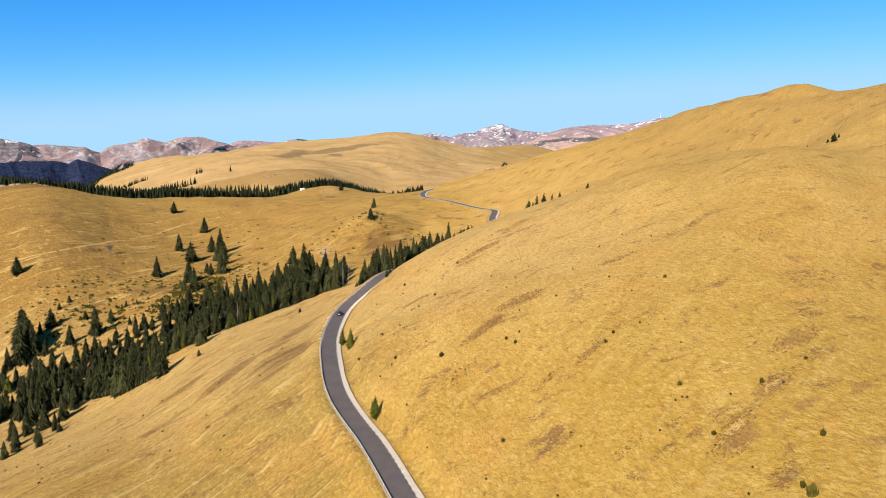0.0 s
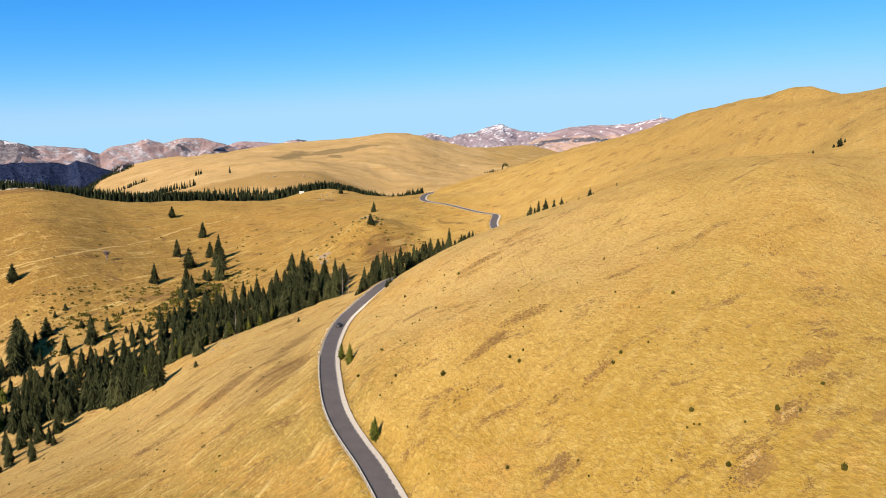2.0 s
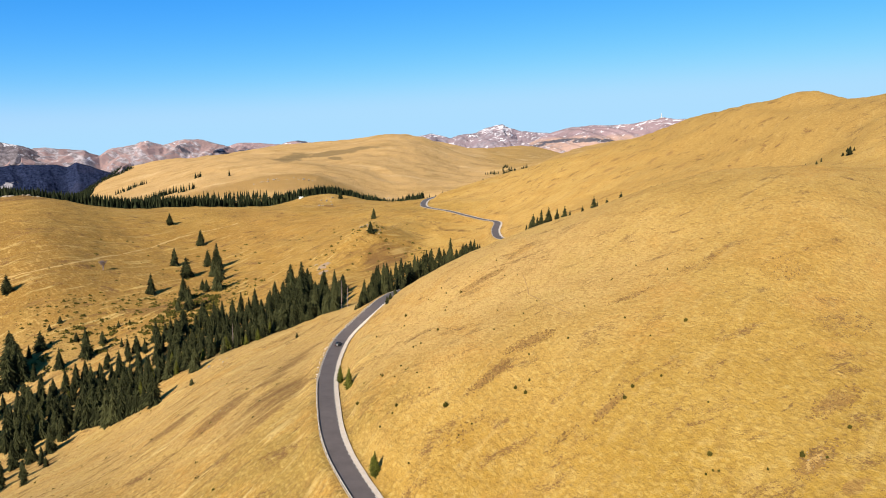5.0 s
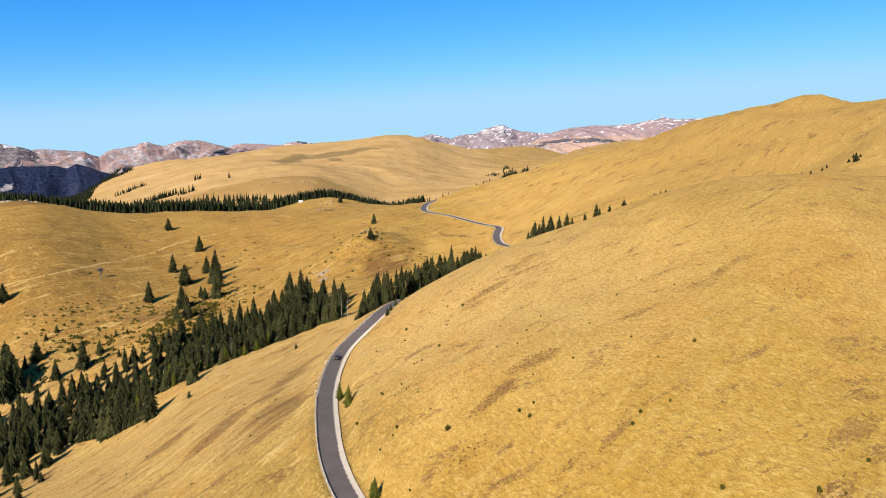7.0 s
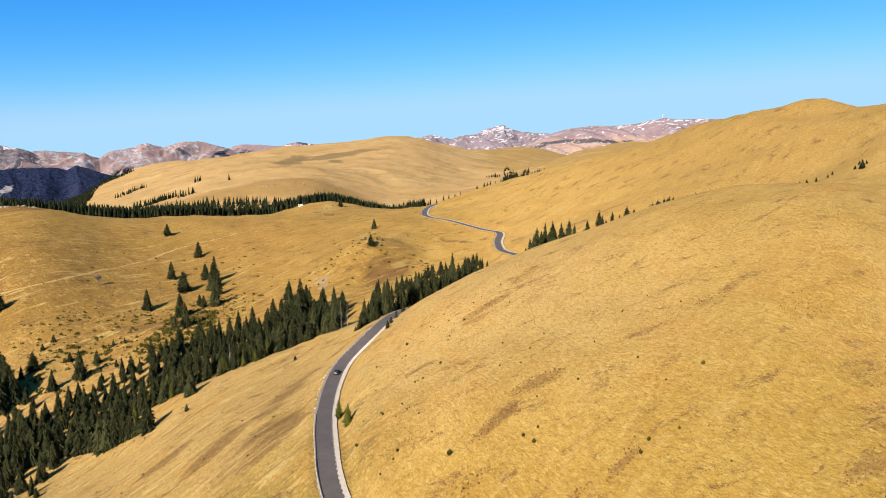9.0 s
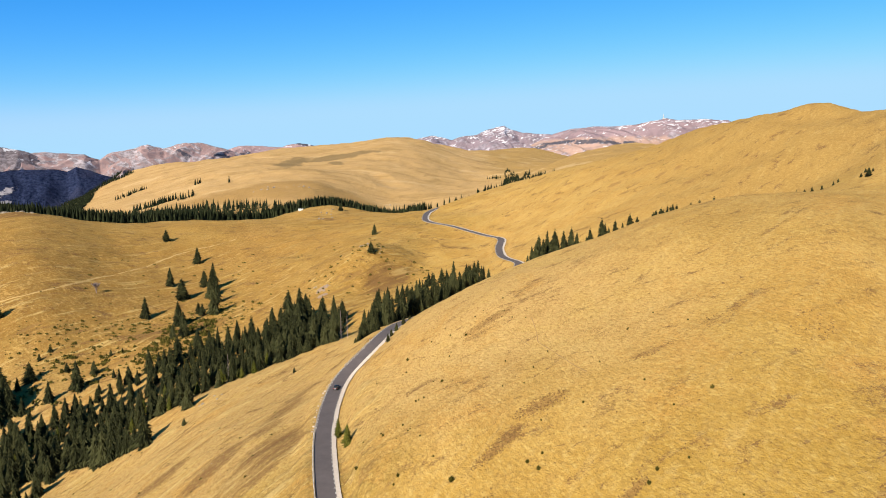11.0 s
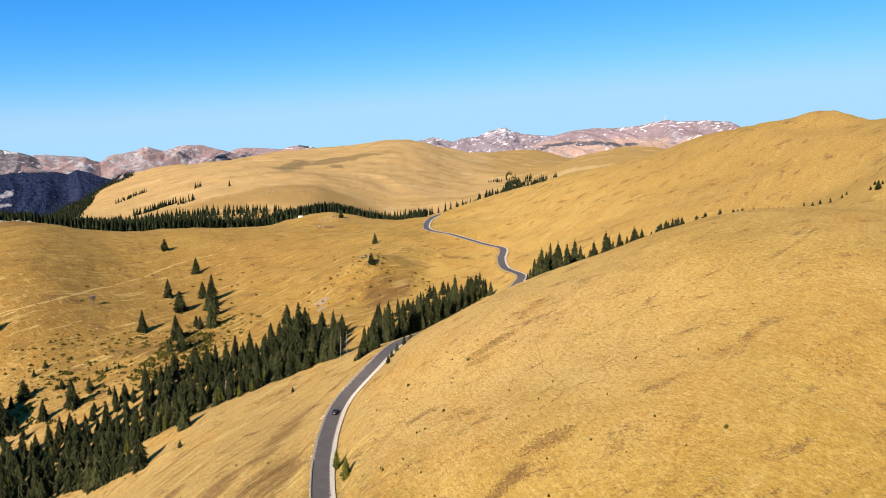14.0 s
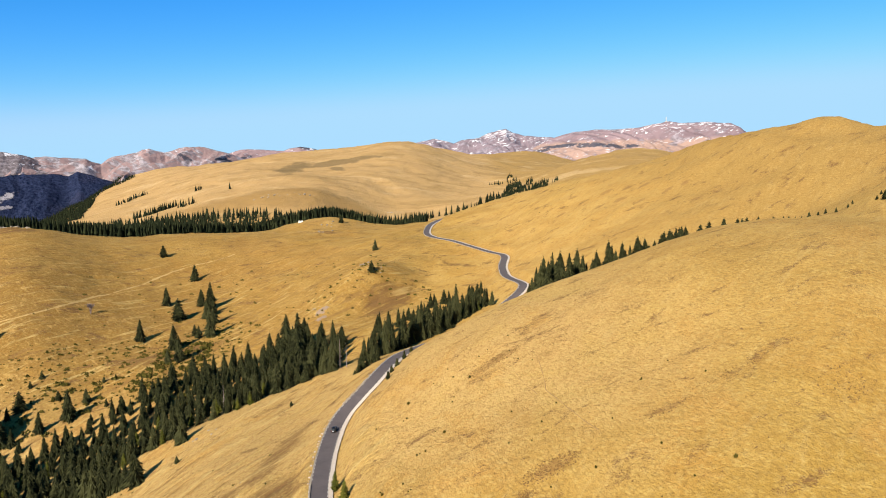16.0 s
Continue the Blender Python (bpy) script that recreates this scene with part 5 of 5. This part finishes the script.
def dead_trunk(x, y, h):
    top = new("dead_spruce")
    tagged(top, "bare grey dead spruce at the wood's edge", "tree")
    bm = bmesh.new()
    bmesh.ops.create_cone(bm, cap_ends=True, segments=7, radius1=0.18, radius2=0.04, depth=h, matrix=Matrix.Translation((0, 0, h / 2 - 0.3)))
    part("trunk", bm, DEADWOOD, top)
    rng = random.Random(int(x * 10))
    bm = bmesh.new()
    for k in range(26):
        z = h * (0.25 + 0.72 * k / 26)
        L = 1.7 * (1 - 0.75 * k / 26) * rng.uniform(0.5, 1.1)
        m = Matrix.Translation((0, 0, z)) @ Matrix.Rotation(rng.random() * 6.28, 4, "Z") @ Matrix.Rotation(radians(rng.uniform(95, 115)), 4, "Y") @ Matrix.Translation((0, 0, L / 2))
        bmesh.ops.create_cone(bm, cap_ends=True, segments=4, radius1=0.05, radius2=0.012, depth=L, matrix=m)
    part("branches", bm, DEADWOOD, top)
    top.location = (x, y, height(x, y))


bare_shrub(-277, 609, 8.5)
dead_trunk(-62, 452, 17)
dead_trunk(-58, 449, 14)
dead_trunk(-128, 452, 15)



# ---- car ----
BODY = m_plain("black_car_paint", (0.012, 0.012, 0.014), (0.016, 0.016, 0.018), 3.0, 0.25)
GLASS = m_plain("dark_car_glass", (0.02, 0.025, 0.03), (0.03, 0.035, 0.04), 1.0, 0.05)
RUBBER = m_plain("tyre_rubber", (0.02, 0.02, 0.02), (0.03, 0.03, 0.03), 8.0, 0.9)
ALLOY = m_plain("wheel_alloy", (0.45, 0.45, 0.46), (0.55, 0.55, 0.56), 8.0, 0.35, metal=0.9)
LAMP_RED = m_plain("tail_lamp_red", (0.30, 0.012, 0.01), (0.36, 0.02, 0.015), 8.0, 0.2)
LAMP_CLEAR = m_plain("head_lamp_clear", (0.6, 0.6, 0.62), (0.7, 0.7, 0.72), 8.0, 0.1)
PLATE = m_plain("plate_white", (0.7, 0.7, 0.7), (0.75, 0.75, 0.75), 8.0, 0.5)


def loft(name, sections):
    """A body through cross sections of one count of points."""
    m = len(sections[0])
    v = [p for s in sections for p in s]
    f = []
    for k in range(len(sections) - 1):
        for q in range(m):
            p = (q + 1) % m
            f.append((k * m + q, k * m + p, (k + 1) * m + p, (k + 1) * m + q))
    f.append(tuple(range(m - 1, -1, -1)))
    f.append(tuple(range((len(sections) - 1) * m, len(sections) * m)))
    return mesh_of(name, v, f, True)


def car(x, y, z, turn, grade):
    top = new("car")
    tagged(top, "small black estate car driving up the mountain road", "car")

    def ring(py, half, low, high, tuck):
        return [(-half * 0.92, py, low), (half * 0.92, py, low), (half, py, low + 0.18), (half, py, high - 0.14), (half - tuck, py, high), (-half + tuck, py, high), (-half, py, high - 0.14), (-half, py, low + 0.18)]

    part("body", loft("body", [ring(-2.12, 0.74, 0.42, 0.92, 0.12), ring(-1.98, 0.86, 0.28, 1.0, 0.1), ring(-1.3, 0.9, 0.24, 1.02, 0.08), ring(0.6, 0.9, 0.24, 1.0, 0.08), ring(1.5, 0.88, 0.24, 0.94, 0.12), ring(2.02, 0.82, 0.28, 0.82, 0.16), ring(2.14, 0.7, 0.4, 0.68, 0.16)]), BODY, top)

    def cab(py, half, low, high, narrow):
        return [(-half, py, low), (half, py, low), (narrow, py, high), (-narrow, py, high)]

    part("cabin_glass", loft("cabin_glass", [cab(-2.0, 0.8, 0.96, 1.0, 0.74), cab(-1.72, 0.8, 0.96, 1.42, 0.63), cab(0.15, 0.8, 0.96, 1.44, 0.63), cab(0.95, 0.8, 0.94, 0.98, 0.72)]), GLASS, top, "dark tinted glass")
    part("roof", loft("roof", [cab(-1.76, 0.66, 1.41, 1.45, 0.6), cab(-1.0, 0.67, 1.43, 1.49, 0.6), cab(-0.2, 0.67, 1.43, 1.49, 0.6), cab(0.18, 0.66, 1.42, 1.46, 0.6)]), BODY, top)
    for sx in (-1, 1):
        for wy in (-1.32, 1.32):
            bm = bmesh.new()
            bmesh.ops.create_cone(bm, cap_ends=True, segments=24, radius1=0.33, radius2=0.33, depth=0.22, matrix=Matrix.Rotation(radians(90), 4, "Y"))
            bmesh.ops.bevel(bm, geom=[e for e in bm.edges if e.is_boundary or len(e.link_faces) == 2 and abs(e.calc_face_angle(0)) > 1], offset=0.03, segments=2, affect="EDGES")
            tyre = part("wheel", bm, RUBBER, top, "black rubber tyre on an alloy rim")
            tyre.location = (sx * 0.8, wy, 0.33)
            bm = bmesh.new()
            bmesh.ops.create_cone(bm, cap_ends=True, segments=16, radius1=0.2, radius2=0.17, depth=0.03, matrix=Matrix.Translation((sx * 0.115, 0, 0)) @ Matrix.Rotation(radians(90 * sx), 4, "Y"))
            part("rim", bm, ALLOY, tyre, "silver alloy rim")
        for name, py, zz, mat, lab in (("tail_lamp", -2.06, 0.82, LAMP_RED, "red tail lamp"), ("headlight", 2.02, 0.66, LAMP_CLEAR, "clear headlight")):
            bm = bmesh.new()
            box(bm, -0.13, 0.13, -0.06, 0.06, -0.08, 0.08)
            bmesh.ops.bevel(bm, geom=bm.edges[:], offset=0.025, segments=2, affect="EDGES")
            part(name, bm, mat, top, lab).location = (sx * 0.62, py, zz)
        bm = bmesh.new()
        box(bm, -0.1, 0.1, -0.05, 0.05, -0.06, 0.06)
        bmesh.ops.bevel(bm, geom=bm.edges[:], offset=0.025, segments=2, affect="EDGES")
        part("wing_mirror", bm, BODY, top).location = (sx * 0.98, 0.62, 1.0)
    bm = bmesh.new()
    box(bm, -0.26, 0.26, -0.01, 0.01, -0.055, 0.055)
    part("number_plate", bm, PLATE, top, "blank white plate").location = (0, -2.13, 0.66)
    top.matrix_basis = Matrix.LocRotScale((x, y, z), Euler((grade, 0, turn)), (1.1, 1.1, 1.1))


_i = road_index(339.0)
_q = road_xy[_i] + road_side[_i] * 0.35
_t = road_xy[_i + 2] - road_xy[_i - 2]
car(_q[0], _q[1], road_z[_i] + 0.06, math.atan2(-_t[0], _t[1]), math.atan2(road_z[_i + 2] - road_z[_i - 2], math.hypot(*_t)))


# ---- hut on the ridge ----
WHITEWASH = m_plain("white_wall", (0.6, 0.59, 0.56), (0.7, 0.69, 0.66), 1.5, 0.8)
ROOFING = m_plain("pale_sheet_roof", (0.55, 0.54, 0.53), (0.68, 0.67, 0.66), 1.0, 0.5)
DARK = m_plain("dark_pane", (0.02, 0.025, 0.03), (0.03, 0.035, 0.04), 1.0, 0.1)


def hut(x, y, turn):
    top = new("hut")
    tagged(top, "small white hut with a low roof beside the wood", "hut")
    bm = bmesh.new()
    box(bm, -3.4, 3.4, -1.6, 1.6, -0.6, 2.5)
    part("wall", bm, WHITEWASH, top)
    bm = bmesh.new()
    p = [bm.verts.new(q) for q in ((-3.7, -1.9, 2.5), (3.7, -1.9, 2.5), (3.7, 1.9, 2.5), (-3.7, 1.9, 2.5), (-3.7, 0, 3.3), (3.7, 0, 3.3))]
    for q in ((0, 1, 5, 4), (2, 3, 4, 5), (0, 4, 3), (1, 2, 5), (3, 2, 1, 0)):
        bm.faces.new([p[i] for i in q])
    part("roof", bm, ROOFING, top, "pale sheet-metal roof")
    for dx, w, z0, z1, name in ((-2.0, 0.5, 1.0, 1.9, "window"), (0.4, 0.5, 1.0, 1.9, "window"), (2.2, 0.45, 0.0, 2.0, "door")):
        bm = bmesh.new()
        box(bm, dx - w, dx + w, -1.66, -1.6, z0, z1)
        part(name, bm, DARK, top, "dark " + name)
    top.matrix_basis = pose(x, y, height(x, y), 0, 0, turn) @ Matrix.Scale(0.82, 4)


# ---- mast on the far summit ----
def mast(x, y, z, h):
    top = new("radio_mast")
    tagged(top, "radio mast on the far mountain summit", "mast")
    bm = bmesh.new()
    box(bm, -7, 7, -5, 5, -12, 7)
    part("station", bm, CONCRETE, top, "concrete station at the mast's foot")
    bm = bmesh.new()
    bmesh.ops.create_cone(bm, cap_ends=True, segments=8, radius1=2.4, radius2=1.2, depth=h, matrix=Matrix.Translation((0, 0, h / 2)))
    part("pole", bm, STEEL, top)
    bm = bmesh.new()
    bmesh.ops.create_cone(bm, cap_ends=True, segments=10, radius1=3.6, radius2=3.6, depth=3, matrix=Matrix.Translation((0, 0, h * 0.62)))
    part("platform", bm, STEEL, top)
    top.location = (x, y, z)


# ---- marker posts by the road ----
def marker(i, side):
    """White delineator post with a dark band."""
    top = new("marker_post")
    tagged(top, "white roadside marker post with a dark band", "post", "marker posts by the road")
    bm = bmesh.new()
    box(bm, -0.09, 0.09, -0.06, 0.06, -0.3, 1.05)
    bmesh.ops.bevel(bm, geom=bm.edges[:], offset=0.02, segments=1, affect="EDGES")
    part("shaft", bm, PAINT, top)
    bm = bmesh.new()
    box(bm, -0.095, 0.095, -0.065, 0.065, 0.72, 0.9)
    part("band", bm, RUBBER, top, "black band")
    q = road_xy[i] + road_side[i] * side
    top.location = (q[0], q[1], height(*q))


for _y in (386, 690, 706):
    marker(road_index(_y), -ROAD_HALF - 0.9)
hut(-188, 988, 8)
mast(1324, 4549, 387, 34)
